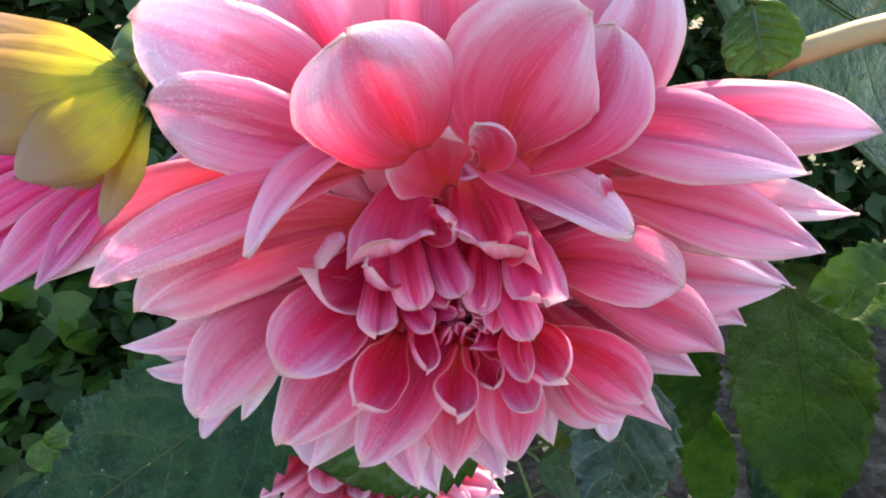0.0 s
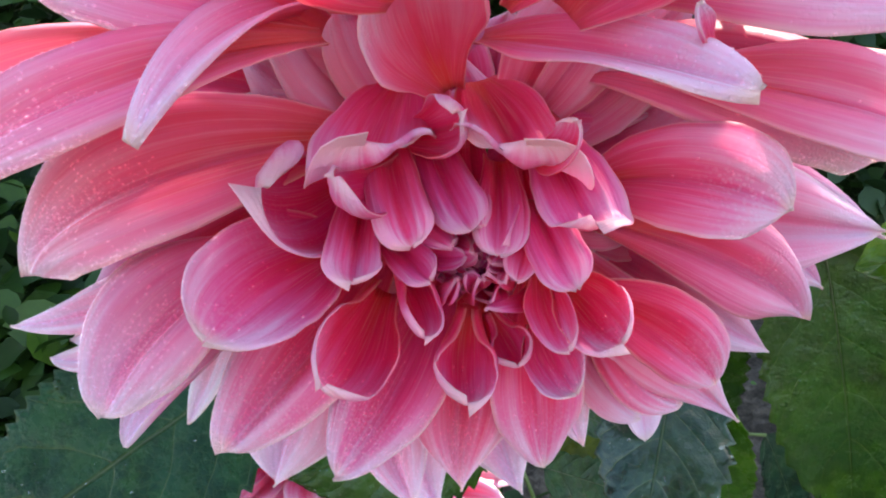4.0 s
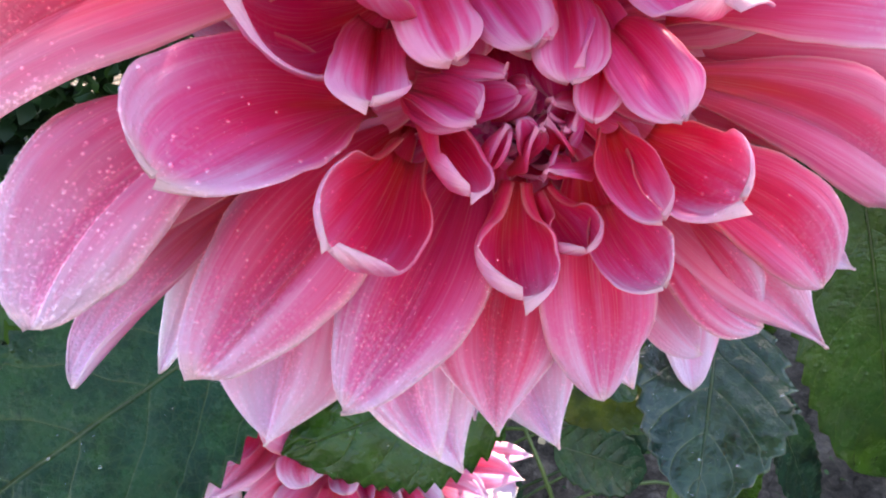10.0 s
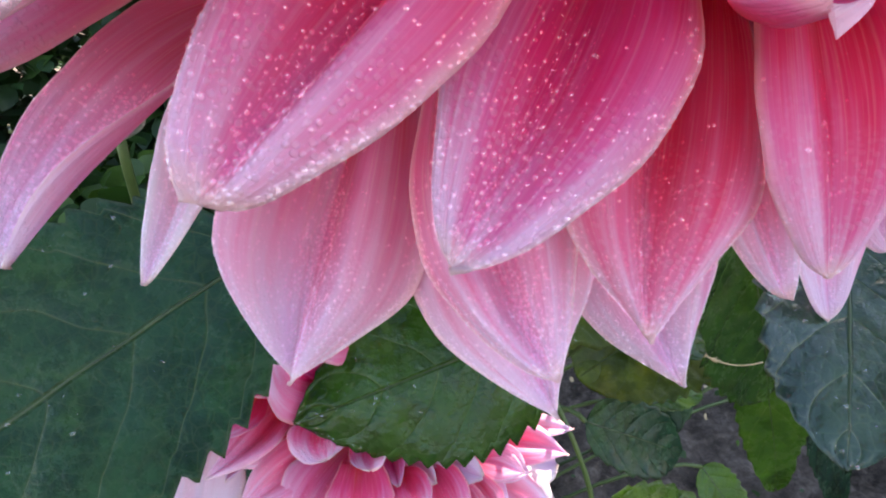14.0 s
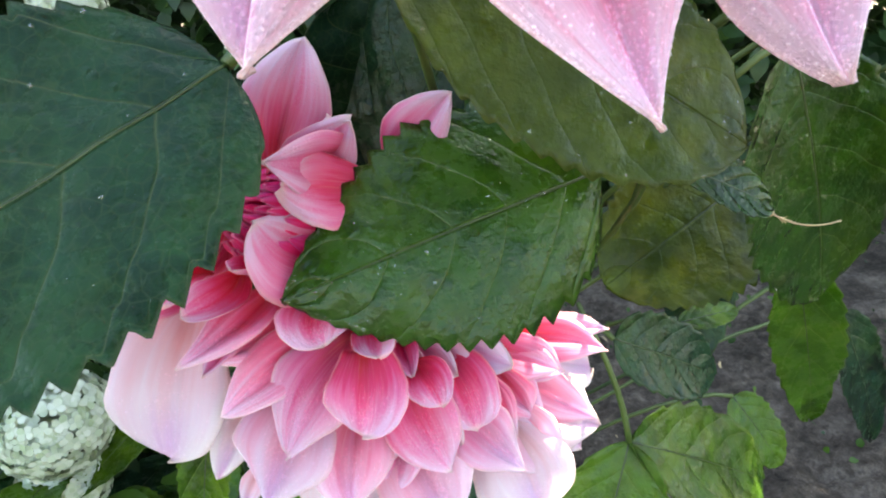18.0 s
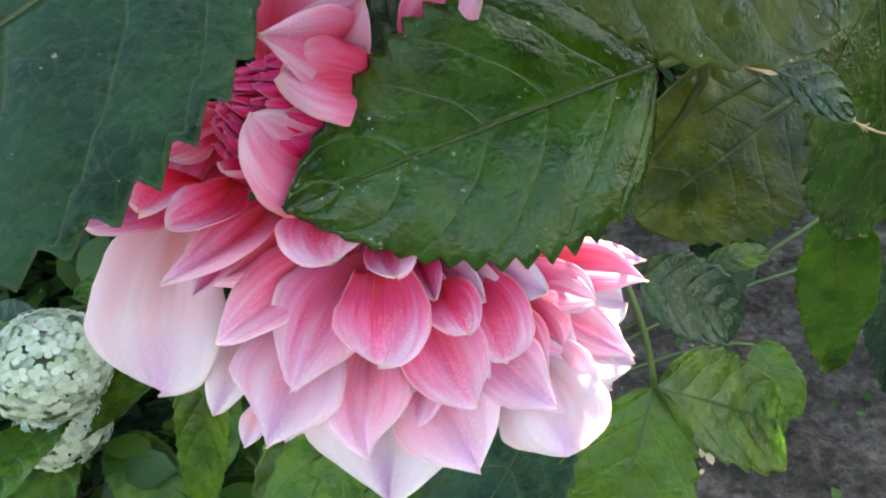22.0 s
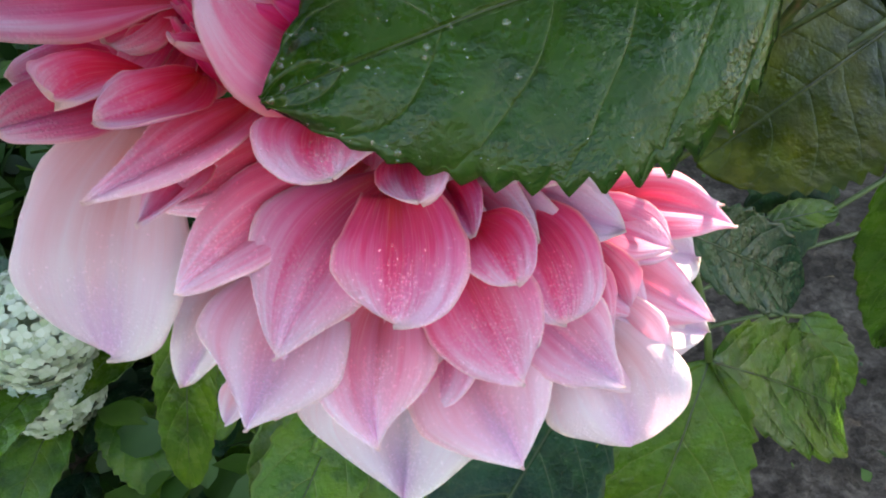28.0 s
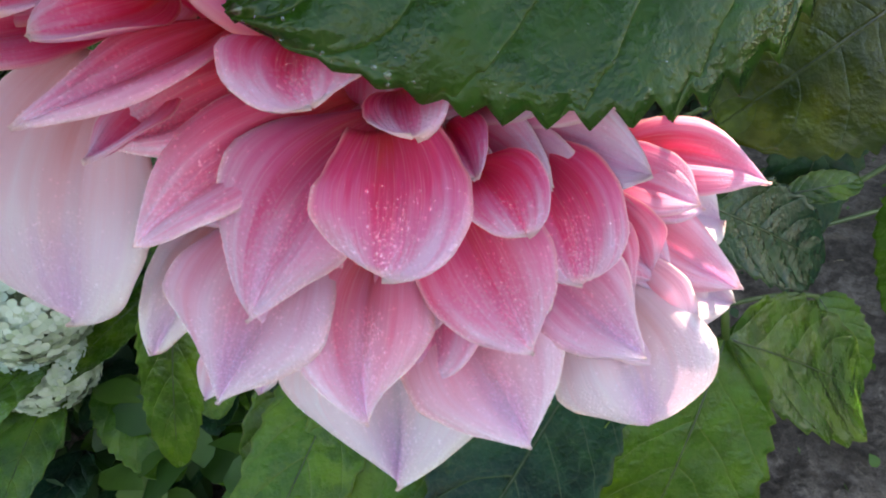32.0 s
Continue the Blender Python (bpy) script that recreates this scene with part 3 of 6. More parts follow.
def leaf(parent, base, tip, width, face, material, bow=0.05, cup=0.25, hook=0.0, lean=0.0, twist=0.0, teeth=11, depth=0.10, wide=0.42, point=0.62, rows=100,
         wave=0.05, label="", rib=0.0007, dew=0, rng=random):
    """A toothed leaf with a raised midrib as its sub-part."""
    us, pts, tans, sides, norms = spine_of(base, tip, face, bow, lean, hook, 0.6, rows, twist)
    b = point
    a = wide * b / (1 - wide)
    peak = (wide ** a) * ((1 - wide) ** b)
    half = np.array([width / 2 * max((u ** a) * (max(1 - u, 0) ** b) / peak, 0.03) for u in us])
    cups = np.full(rows, cup)
    ph, ph2 = rng.random() * 6.3, rng.random() * 6.3

    def extra(u, v):
        s = abs(v)
        run = (u - 0.30 * s ** 1.25) * 5.6
        quilt = -0.026 * width * (0.5 + 0.5 * math.cos(2 * math.pi * run)) ** 2 * s * (1 - s) + 0.004 * width * math.sin(31 * u + ph) * math.sin(7 * v + ph2)
        off = quilt + wave * width * (math.sin(7 * u + ph + (1.5 if v > 0 else 0)) * s ** 2 * 0.5 + 0.25 * math.sin(17 * u + ph2) * s ** 3)
        k = (u * teeth * (1 + 0.15 * math.sin(ph + 3 * u)) + (0.35 if v > 0 else 0)) % 1.0
        saw = k if k < 0.78 else (1 - k) * 0.78 / 0.22
        return off, 1 - depth * s ** 4 * (1 - saw / 0.78) * (0.6 if u < 0.12 else 1.0)

    ob, top, nn = sheet("leaf", us, pts, sides, norms, half, cups, np.linspace(-1, 1, 19), 0.0005, extra, material, parent, label, None)
    if dew:
        sprinkle(parent.name, top, nn, us, dew / 6, rng, 0.0009, 0.05)
    mids = [top[i, 9] - nn[i, 9] * rib * 0.35 for i in range(0, rows, 4)]
    tube("midrib", mids, [rib * (1 - 0.75 * i / len(mids)) for i in range(len(mids))], RIB, ob, sides=6)
    return ob


def tube(name, pts, radii, material, parent=None, label="", sides=8):
    pts = [np.asarray(p, float) for p in pts]
    verts, faces = [], []
    up = np.array((0.31, 0.17, 0.93))
    for i, p in enumerate(pts):
        t = unit(pts[min(i + 1, len(pts) - 1)] - pts[max(i - 1, 0)])
        s = unit(np.cross(t, up))
        w = np.cross(s, t)
        for k in range(sides):
            a = 2 * math.pi * k / sides
            verts.append(p + radii[i] * (math.cos(a) * s + math.sin(a) * w))
    for i in range(len(pts) - 1):
        for k in range(sides):
            k2 = (k + 1) % sides
            faces.append((i * sides + k, i * sides + k2, (i + 1) * sides + k2, (i + 1) * sides + k))
    faces.append(tuple(range(sides))[::-1])
    faces.append(tuple(range((len(pts) - 1) * sides, len(pts) * sides)))
    return link(name, verts, faces, material, parent, label)


def curve_pts(a, b, c, d, n):
    a, b, c, d = (np.asarray(x, float) for x in (a, b, c, d))
    return [(1 - u) ** 3 * a + 3 * (1 - u) ** 2 * u * b + 3 * (1 - u) * u * u * c + u ** 3 * d for u in np.linspace(0, 1, n)]


def thing(name, place, label, category, group="", kind=""):
    ob = new(name)
    ob.location = place
    ob.empty_display_size = 0.02
    return tagged(ob, label, category, group, kind)


def settle(ob):
    """Keep the children where they were drawn in world space."""
    bpy.context.view_layer.update()
    inv = ob.matrix_world.inverted()
    for c in ob.children:
        c.matrix_parent_inverse = inv


# ---------------------------------------------------------------- ground
def ground_height(x, y):
    return 0.02 * noise.fractal((x * 1.5, y * 1.5, 0.0), 1.0, 2.0, 4) + 0.012 * noise.fractal((x * 9, y * 9, 4.0), 1.0, 2.0, 3) + 0.007 * noise.fractal((x * 42, y * 42, 9.0), 0.8, 2.0, 3) - 0.01


def build_ground():
    xs = np.concatenate([[-40, -15, -6, -3], np.linspace(-1.6, 0.08, 60), np.linspace(0.09, 0.95, 150), np.linspace(0.97, 2.2, 50), [3.2, 6, 15, 40]])
    ys = np.concatenate([[-40, -12, -4, -1.5], np.linspace(-0.6, 0.48, 30), np.linspace(0.49, 1.35, 150), np.linspace(1.37, 2.6, 50), [3.5, 6, 15, 40]])
    verts = [(x, y, ground_height(x, y)) for x in xs for y in ys]
    n = len(ys)
    faces = [(i * n + j, (i + 1) * n + j, (i + 1) * n + j + 1, i * n + j + 1) for i in range(len(xs) - 1) for j in range(n - 1)]
    return tagged(link("ground", verts, faces, SOIL), "dark crumbly garden soil under the plants", "soil", kind="structure")


build_ground()


# ---------------------------------------------------------------- the large open dahlia
AX = unit((0.04, -0.93, -0.36))           # the way the flower faces
FACE_A = unit((0.02, -0.96, 0.10))
HEART = np.array((0.007, 0.163, 0.876))   # where its petals meet
rng1 = random.Random(11)
flower_a = thing("dahlia_flower", HEART, "large open pink dahlia bloom with rolled dewy petals", "flower", "dahlia blooms")


def pa(x, y, z, width, layer, cup=(1.5, 0.55), bow=0.07, hook=0.0, dew=0, **more):
    """A petal of the large bloom by its tip. layer: 0 outermost, 1 at the eye."""
    tip = np.array((x, y, z))
    out = tip - HEART
    out = unit(out - np.dot(out, AX) * AX)
    base = more.pop("base", HEART + out * (0.013 - 0.009 * layer) + AX * (-0.012 + 0.030 * layer))
    age = more.pop("age", 0.87 - 0.88 * layer)
    return petal(flower_a, base, tip, width, more.pop("face", FACE_A), cup, bow, hook, dew=dew * 2 if dew > 100 else dew // 4, age=age, rng=rng1, **more)


def arched(flower, rng, base, mid, tip, width, face, age, cup=(0.9, 0.6), dew=0, **more):
    """A petal whose midline runs from base through mid to tip."""
    base, mid, tip, face = (np.array(a, float) for a in (base, mid, tip, face))
    d = tip - base
    ln = np.linalg.norm(d)
    nrm = unit(face - np.dot(face, unit(d)) * unit(d))
    off = (mid - base - d * 0.51) / (0.75 * ln)
    return petal(flower, base, tip, width, face, cup, float(off @ nrm), lean=float(off @ np.cross(unit(d), nrm)), age=age, dew=dew, rng=rng, **more)


def pm(*place, dew=0, **more):
    return arched(flower_a, rng1, *place, dew=dew * 2 if dew > 100 else dew // 4, **more)


# outer skirt, lower side
pm((-0.0140, 0.1691, 0.8650), (-0.0375, 0.1368, 0.8451), (-0.0499, 0.1290, 0.8292), 0.0317, (-0.10, -0.76, 0.64), 0.54, cup=(0.7, 0.7), edge=(-0.2, -0.2), wide=0.56, point=0.62, gull=0.11, dew=135, rows=30)
pm((0.0003, 0.1690, 0.8601), (-0.0157, 0.1364, 0.8372), (-0.0252, 0.1307, 0.8211), 0.0287, (-0.01, -0.77, 0.64), 0.5, cup=(0.7, 0.6), edge=(-0.2, 1.1), wide=0.56, point=0.6, gull=0.07, dew=110, rows=30)
pm((-0.0314, 0.1906, 0.8495), (-0.0450, 0.1796, 0.8148), (-0.0568, 0.1750, 0.7750), 0.0426, (-0.01, -0.78, 0.62), 1.0, cup=(0.7, 0.6), edge=(-0.3, -0.25), wide=0.62, point=0.82, gull=0.11, dew=420, rows=32)
pm((-0.0102, 0.2002, 0.8471), (-0.0141, 0.1854, 0.8068), (-0.0012, 0.1742, 0.7653), 0.0418, (-0.01, -0.78, 0.62), 0.98, cup=(0.7, 0.6), edge=(-0.3, 0), wide=0.6, point=0.86, gull=0.11, dew=320, rows=30)
pm((-0.0191, 0.1777, 0.8504), (-0.0183, 0.1658, 0.8192), (-0.0080, 0.1509, 0.7913), 0.0264, (-0.11, -0.78, 0.62), 0.84, cup=(0.7, 0.6), edge=(-0.6, -0.2), wide=0.6, point=0.66, gull=0.11, dew=260, rows=30)
pm((0.0142, 0.1721, 0.8526), (0.0037, 0.1523, 0.8240), (0.0050, 0.1495, 0.7998), 0.0318, (-0.01, -0.77, 0.64), 0.6, cup=(0.7, 0.6), edge=(-0.2, -0.2), wide=0.52, point=0.8, gull=0.1, dew=130, rows=30)
pm((0.0223, 0.1664, 0.8573), (0.0236, 0.1461, 0.8328), (0.0265, 0.1447, 0.8122), 0.0245, (-0.01, -0.77, 0.64), 0.5, cup=(0.7, 0.6), edge=(-0.2, -0.2), wide=0.56, point=0.62, gull=0.08, dew=100, rows=30)
pm((0.0144, 0.2015, 0.8387), (0.0140, 0.1882, 0.8017), (0.0263, 0.1788, 0.7692), 0.0316, (-0.01, -0.78, 0.62), 1.0, cup=(0.7, 0.6), edge=(-0.3, 0), wide=0.6, point=0.8, gull=0.1, dew=220, rows=28)
pm((0.0341, 0.2009, 0.8428), (0.0375, 0.1873, 0.8127), (0.0450, 0.1801, 0.7896), 0.0224, (-0.01, -0.81, 0.58), 0.95, cup=(0.8, 0.7), wide=0.55, point=0.7, gull=0.1, dew=120)
pm((0.0675, 0.2280, 0.8334), (0.0739, 0.2169, 0.7943), (0.0780, 0.2098, 0.7666), 0.0247, (-0.01, -0.81, 0.58), 1.0, cup=(0.8, 0.7), wide=0.55, point=0.55, gull=0.05, dew=70)
pm((0.0399, 0.1762, 0.8528), (0.0515, 0.1615, 0.8342), (0.0686, 0.1644, 0.8184), 0.0222, (-0.01, -0.82, 0.57), 0.58, cup=(0.7, 0.5), wide=0.55, point=0.6, dew=120)
pm((0.0316, 0.1871, 0.8525), (0.0468, 0.1763, 0.8229), (0.0627, 0.1799, 0.8012), 0.0245, (-0.01, -0.82, 0.57), 0.8, cup=(0.8, 0.6), wide=0.52, point=0.62, dew=40)
pm((0.0249, 0.1955, 0.8111), (0.0269, 0.1886, 0.7953), (0.0275, 0.1854, 0.7828), 0.0115, (-0.01, -0.82, 0.57), 1.0, cup=(0.8, 0.7), wide=0.5, point=0.8)
pm((-0.0515, 0.1754, 0.8483), (-0.0738, 0.1556, 0.8296), (-0.0856, 0.1470, 0.8143), 0.0242, (-0.10, -0.76, 0.64), 1.08, cup=(1.2, 2.0), wide=0.48, point=0.56, gull=0.02, dew=420)
pm((-0.0670, 0.1970, 0.8430), (-0.0760, 0.1880, 0.8156), (-0.0854, 0.1808, 0.7943), 0.0153, (-0.01, -0.81, 0.58), 1.45, cup=(0.8, 0.7), edge=(-0.3, 0.2), wide=0.52, point=0.7, gull=0.06, dew=160)
pm((0.0039, 0.1991, 0.8114), (0.0024, 0.1905, 0.7862), (0.0026, 0.1877, 0.7721), 0.0119, (-0.01, -0.82, 0.57), 1.1, cup=(0.8, 0.7), wide=0.5, point=0.8)
pm((-0.0451, 0.1819, 0.8737), (-0.0731, 0.1682, 0.8564), (-0.1038, 0.1637, 0.8376), 0.0290, (-0.10, -0.76, 0.64), 0.66, cup=(0.7, 0.6), edge=(-0.3, -0.2), wide=0.55, point=0.6, dew=60)
pa(0.0868, 0.1666, 0.8108, 0.026, 0.10, (1.1, 0.5), 0.10, dew=40, wide=0.48, point=0.95)
pa(0.1011, 0.1850, 0.8239, 0.024, 0.00, (1.1, 0.5), 0.05)
pa(0.1205, 0.1780, 0.8665, 0.034, 0.00, (1.1, 0.4), 0.06)
# broad petals on the upper side
pm((-0.0061, 0.1248, 0.9262), (-0.0136, 0.1098, 0.9425), (-0.0179, 0.1060, 0.9545), 0.0392, (0.05, -0.99, 0.17), 0.74, cup=(0.7, 0.35), edge=(0.2, -0.7), wide=0.56, point=0.5, wave=0.12, gull=0.05, dew=30)
pm((0.0153, 0.1255, 0.9258), (0.0182, 0.1164, 0.9446), (0.0312, 0.1168, 0.9592), 0.0405, (0.14, -0.98, 0.12), 0.72, cup=(0.7, 0.4), edge=(-0.5, -0.3), wide=0.55, point=0.59, gull=0.05, dew=20)
pm((0.0212, 0.1289, 0.9229), (0.0330, 0.1261, 0.9403), (0.0390, 0.1266, 0.9559), 0.0344, (-0.24, -0.95, 0.20), 0.66, cup=(0.9, 0.5), wide=0.54, point=0.57, gull=0.05)
pm((-0.0208, 0.1522, 0.9254), (-0.0347, 0.1498, 0.9513), (-0.0434, 0.1495, 0.9715), 0.0498, (0.14, -0.98, 0.12), 0.9, cup=(0.7, 0.4), wide=0.56, point=0.57, dew=60)
pm((-0.0014, 0.1544, 0.9286), (-0.0002, 0.1533, 0.9559), (-0.0035, 0.1549, 0.9799), 0.0498, (0.05, -0.99, 0.12), 0.9, cup=(0.6, 0.3), wide=0.54, point=0.57)
pm((0.0150, 0.1593, 0.9280), (0.0260, 0.1600, 0.9561), (0.0271, 0.1604, 0.9794), 0.0467, (0.05, -0.99, 0.12), 0.85, cup=(0.7, 0.4), wide=0.54, point=0.57)
pm((0.0332, 0.1479, 0.9276), (0.0477, 0.1436, 0.9490), (0.0496, 0.1457, 0.9686), 0.0244, (-0.15, -0.97, 0.21), 0.95, cup=(0.7, 0.5), edge=(0, -0.8), wide=0.54, point=0.57)
# long petals to the upper left
pm((-0.0212, 0.1446, 0.9255), (-0.0491, 0.1317, 0.9438), (-0.0729, 0.1279, 0.9549), 0.0347, (0.33, -0.92, 0.21), 0.98, cup=(0.8, 0.5), edge=(-0.3, 0.5), wide=0.56, point=0.53, gull=0.05, dew=170)
pm((-0.0216, 0.1369, 0.9203), (-0.0455, 0.1250, 0.9307), (-0.0694, 0.1220, 0.9361), 0.0262, (0.28, -0.96, 0.08), 0.8, cup=(0.9, 0.6), wide=0.56, point=0.51, gull=0.05, dew=110)
pm((-0.0212, 0.1340, 0.9188), (-0.0518, 0.1139, 0.9133), (-0.0932, 0.1199, 0.8885), 0.0189, (0.12, -0.72, 0.68), 0.95, cup=(0.8, 0.6), edge=(-0.4, 0.0), wide=0.46, point=0.77, dew=220)
pm((-0.0119, 0.1499, 0.9220), (-0.0314, 0.1256, 0.9225), (-0.0421, 0.1023, 0.9069), 0.0160, (-0.16, -0.65, 0.75), 0.78, cup=(0.7, 0.9), edge=(0.2, -0.7), wide=0.46, point=0.72, gull=0.05, dew=90)
pm((-0.0192, 0.1570, 0.8958), (-0.0468, 0.1418, 0.8980), (-0.1014, 0.1521, 0.8623), 0.0378, (-0.07, -0.80, 0.60), 0.86, cup=(0.7, 0.5), edge=(-0.2, -0.5), wide=0.46, point=0.67, gull=0.05, dew=260)
pm((-0.0332, 0.1560, 0.8790), (-0.0671, 0.1478, 0.8623), (-0.1117, 0.1550, 0.8468), 0.0142, (-0.07, -0.77, 0.63), 0.95, cup=(0.9, 0.7), wide=0.46, point=0.67, dew=130)
pm((-0.0335, 0.1549, 0.8714), (-0.0576, 0.1318, 0.8648), (-0.0734, 0.1257, 0.8413), 0.0288, (-0.07, -0.80, 0.60), 0.84, cup=(0.8, 0.7), edge=(-0.3, -0.6), wide=0.58, point=0.57, gull=0.1, dew=300)
pm((-0.0274, 0.1534, 0.8673), (-0.0644, 0.1415, 0.8524), (-0.1073, 0.1587, 0.8347), 0.0118, (-0.07, -0.77, 0.63), 1.25, cup=(0.9, 0.7), wide=0.46, point=0.67, dew=60)
pm((-0.0452, 0.1432, 0.9172), (-0.0742, 0.1258, 0.9103), (-0.1098, 0.1249, 0.8867), 0.0221, (0.22, -0.74, 0.64), 1.15, cup=(0.9, 0.8), edge=(-0.3, 1.3), wide=0.45, point=0.7, dew=150)
# right side
pm((0.0074, 0.1519, 0.9177), (0.0298, 0.1224, 0.9181), (0.0430, 0.1040, 0.9146), 0.0202, (0.02, -0.74, 0.67), 0.76, cup=(0.6, 0.6), edge=(-0.5, 0.3), wide=0.46, point=0.59, gull=0.05, dew=60)
pm((0.0407, 0.1167, 0.9191), (0.0379, 0.1141, 0.9223), (0.0363, 0.1125, 0.9249), 0.0042, (0.03, -0.88, 0.48), 0.7, cup=(1.2, 1.0), wide=0.54, point=0.57, gull=0, dew=0)
pm((0.0283, 0.1680, 0.9103), (0.0657, 0.1492, 0.9093), (0.0968, 0.1549, 0.8920), 0.0323, (0.02, -0.80, 0.60), 0.84, cup=(0.6, 0.4), edge=(-0.5, 0), wide=0.55, point=0.62, dew=140)
pm((0.0301, 0.1474, 0.9269), (0.0627, 0.1315, 0.9298), (0.0897, 0.1275, 0.9230), 0.0265, (0.03, -0.79, 0.61), 0.88, cup=(0.6, 0.4), edge=(-0.4, 0.2), wide=0.55, point=0.67, dew=70)
pm((0.0432, 0.1603, 0.9277), (0.0855, 0.1507, 0.9314), (0.1241, 0.1569, 0.9269), 0.0232, (-0.06, -0.92, 0.40), 0.98, cup=(0.7, 0.5), edge=(0.2, -0.5), wide=0.46, point=0.67, dew=20)
pm((0.0487, 0.1543, 0.9133), (0.0859, 0.1480, 0.9103), (0.1275, 0.1621, 0.9009), 0.0160, (0.03, -0.76, 0.65), 1.35, cup=(0.9, 0.6), wide=0.46, point=0.8)
pm((0.0425, 0.1469, 0.9119), (0.0800, 0.1355, 0.9072), (0.1107, 0.1463, 0.8939), 0.0227, (0.03, -0.82, 0.57), 0.95, cup=(0.6, 0.4), edge=(-0.5, 0), wide=0.46, point=0.8, dew=40)
pm((0.0443, 0.1763, 0.8852), (0.0904, 0.1837, 0.8785), (0.1357, 0.1979, 0.8572), 0.0187, (0.03, -0.83, 0.56), 0.98, cup=(0.8, 0.5), wide=0.46, point=0.77)
pm((0.0302, 0.1487, 0.8876), (0.0499, 0.1354, 0.8933), (0.0671, 0.1325, 0.8877), 0.0253, (-0.02, -0.85, 0.52), 0.62, cup=(0.55, 0.55), edge=(0.3, 0.1), wide=0.58, point=0.55, gull=0.05, dew=60)
pm((0.0362, 0.1611, 0.8754), (0.0677, 0.1568, 0.8680), (0.0992, 0.1693, 0.8439), 0.0257, (-0.07, -0.88, 0.48), 0.8, cup=(0.7, 0.5), wide=0.52, point=0.79, dew=60)
pm((0.0409, 0.1699, 0.8754), (0.0830, 0.1800, 0.8652), (0.1200, 0.1957, 0.8405), 0.0258, (-0.07, -0.88, 0.48), 0.9, cup=(0.7, 0.5), wide=0.52, point=0.79)
pm((0.0294, 0.1480, 0.8631), (0.0492, 0.1427, 0.8567), (0.0677, 0.1470, 0.8373), 0.0215, (-0.07, -0.88, 0.48), 0.5, cup=(0.7, 0.5), edge=(-0.4, 0.2), wide=0.56, point=0.62, dew=60)
# spoons round the lower half of the eye
pm((-0.0193, 0.1472, 0.8727), (-0.0340, 0.1260, 0.8751), (-0.0399, 0.1091, 0.8714), 0.0293, (0.22, -0.80, 0.55), 0.38, cup=(1.1, 0.8), edge=(0.0, 0.3), wide=0.62, point=0.4, gull=0.0, dew=90)
pm((-0.0139, 0.1420, 0.8651), (-0.0192, 0.1258, 0.8581), (-0.0205, 0.1072, 0.8630), 0.0280, (0.35, -0.77, 0.54), 0.32, cup=(2.3, 1.1), bend=1.2, edge=(0.2, 0.2), wide=0.48, point=0.36, gull=0.0, hook=0.1, dew=90, foot=0.5)
pm((-0.0105, 0.1446, 0.8710), (-0.0054, 0.1334, 0.8646), (-0.0029, 0.1207, 0.8653), 0.0168, (0.30, -0.76, 0.58), 0.2, cup=(2.9, 1.5), bend=1.3, wide=0.48, point=0.36, gull=0, hook=0.1, foot=0.5)
pm((0.0061, 0.1449, 0.8600), (0.0049, 0.1375, 0.8478), (0.0059, 0.1231, 0.8472), 0.0265, (0.07, -0.80, 0.60), 0.28, cup=(2.9, 1.2), bend=1.2, wide=0.48, point=0.36, gull=0, hook=0.12, dew=50, foot=0.5)
pm((0.0105, 0.1462, 0.8577), (0.0157, 0.1414, 0.8511), (0.0164, 0.1301, 0.8527), 0.0182, (-0.07, -0.80, 0.60), 0.24, cup=(2.9, 1.4), bend=1.2, wide=0.48, point=0.36, gull=0, hook=0.12, foot=0.5)
pm((0.0221, 0.1447, 0.8686), (0.0237, 0.1358, 0.8629), (0.0262, 0.1268, 0.8593), 0.0143, (-0.26, -0.83, 0.50), 0.24, cup=(2.2, 1.1), wide=0.48, point=0.36, gull=0.0, hook=0.1, foot=0.5)
pm((0.0222, 0.1446, 0.8556), (0.0256, 0.1374, 0.8485), (0.0294, 0.1301, 0.8464), 0.0185, (-0.07, -0.83, 0.56), 0.38, cup=(1.9, 1.0), wide=0.48, point=0.36, gull=0.0, hook=0.1, dew=30, foot=0.5)
pm((0.0270, 0.1432, 0.8672), (0.0335, 0.1340, 0.8630), (0.0357, 0.1224, 0.8637), 0.0221, (-0.17, -0.87, 0.47), 0.32, cup=(1.7, 1.0), edge=(0.6, 0), wide=0.48, point=0.36, gull=0.0, hook=0.1, dew=40, foot=0.5)
pm((0.0127, 0.1430, 0.8653), (0.0122, 0.1386, 0.8653), (0.0112, 0.1360, 0.8643), 0.0055, (0.32, -0.87, 0.38), 0.12, cup=(1.8, 1.6), wide=0.6, point=0.4, gull=0)
# fingers and scrolls that hang over the eye
pm((-0.0169, 0.1546, 0.8899), (-0.0291, 0.1434, 0.8850), (-0.0342, 0.1216, 0.8954), 0.0360, (0.27, -0.86, 0.42), 0.32, cup=(1.5, 1.3), edge=(0.0, 1.3), wide=0.62, point=0.28, gull=0, hook=0.5, hook_from=0.75, dew=30)
pm((-0.0101, 0.1624, 0.9078), (-0.0131, 0.1397, 0.9005), (-0.0135, 0.1237, 0.8963), 0.0259, (-0.07, -0.77, 0.63), 0.3, cup=(0.6, 0.35), edge=(-0.5, 0.3), wide=0.8, point=0.22, gull=0.03, hook=2.3, hook_from=0.84, twist=0.3, wave=0.2, foot=0.4, rows=32)
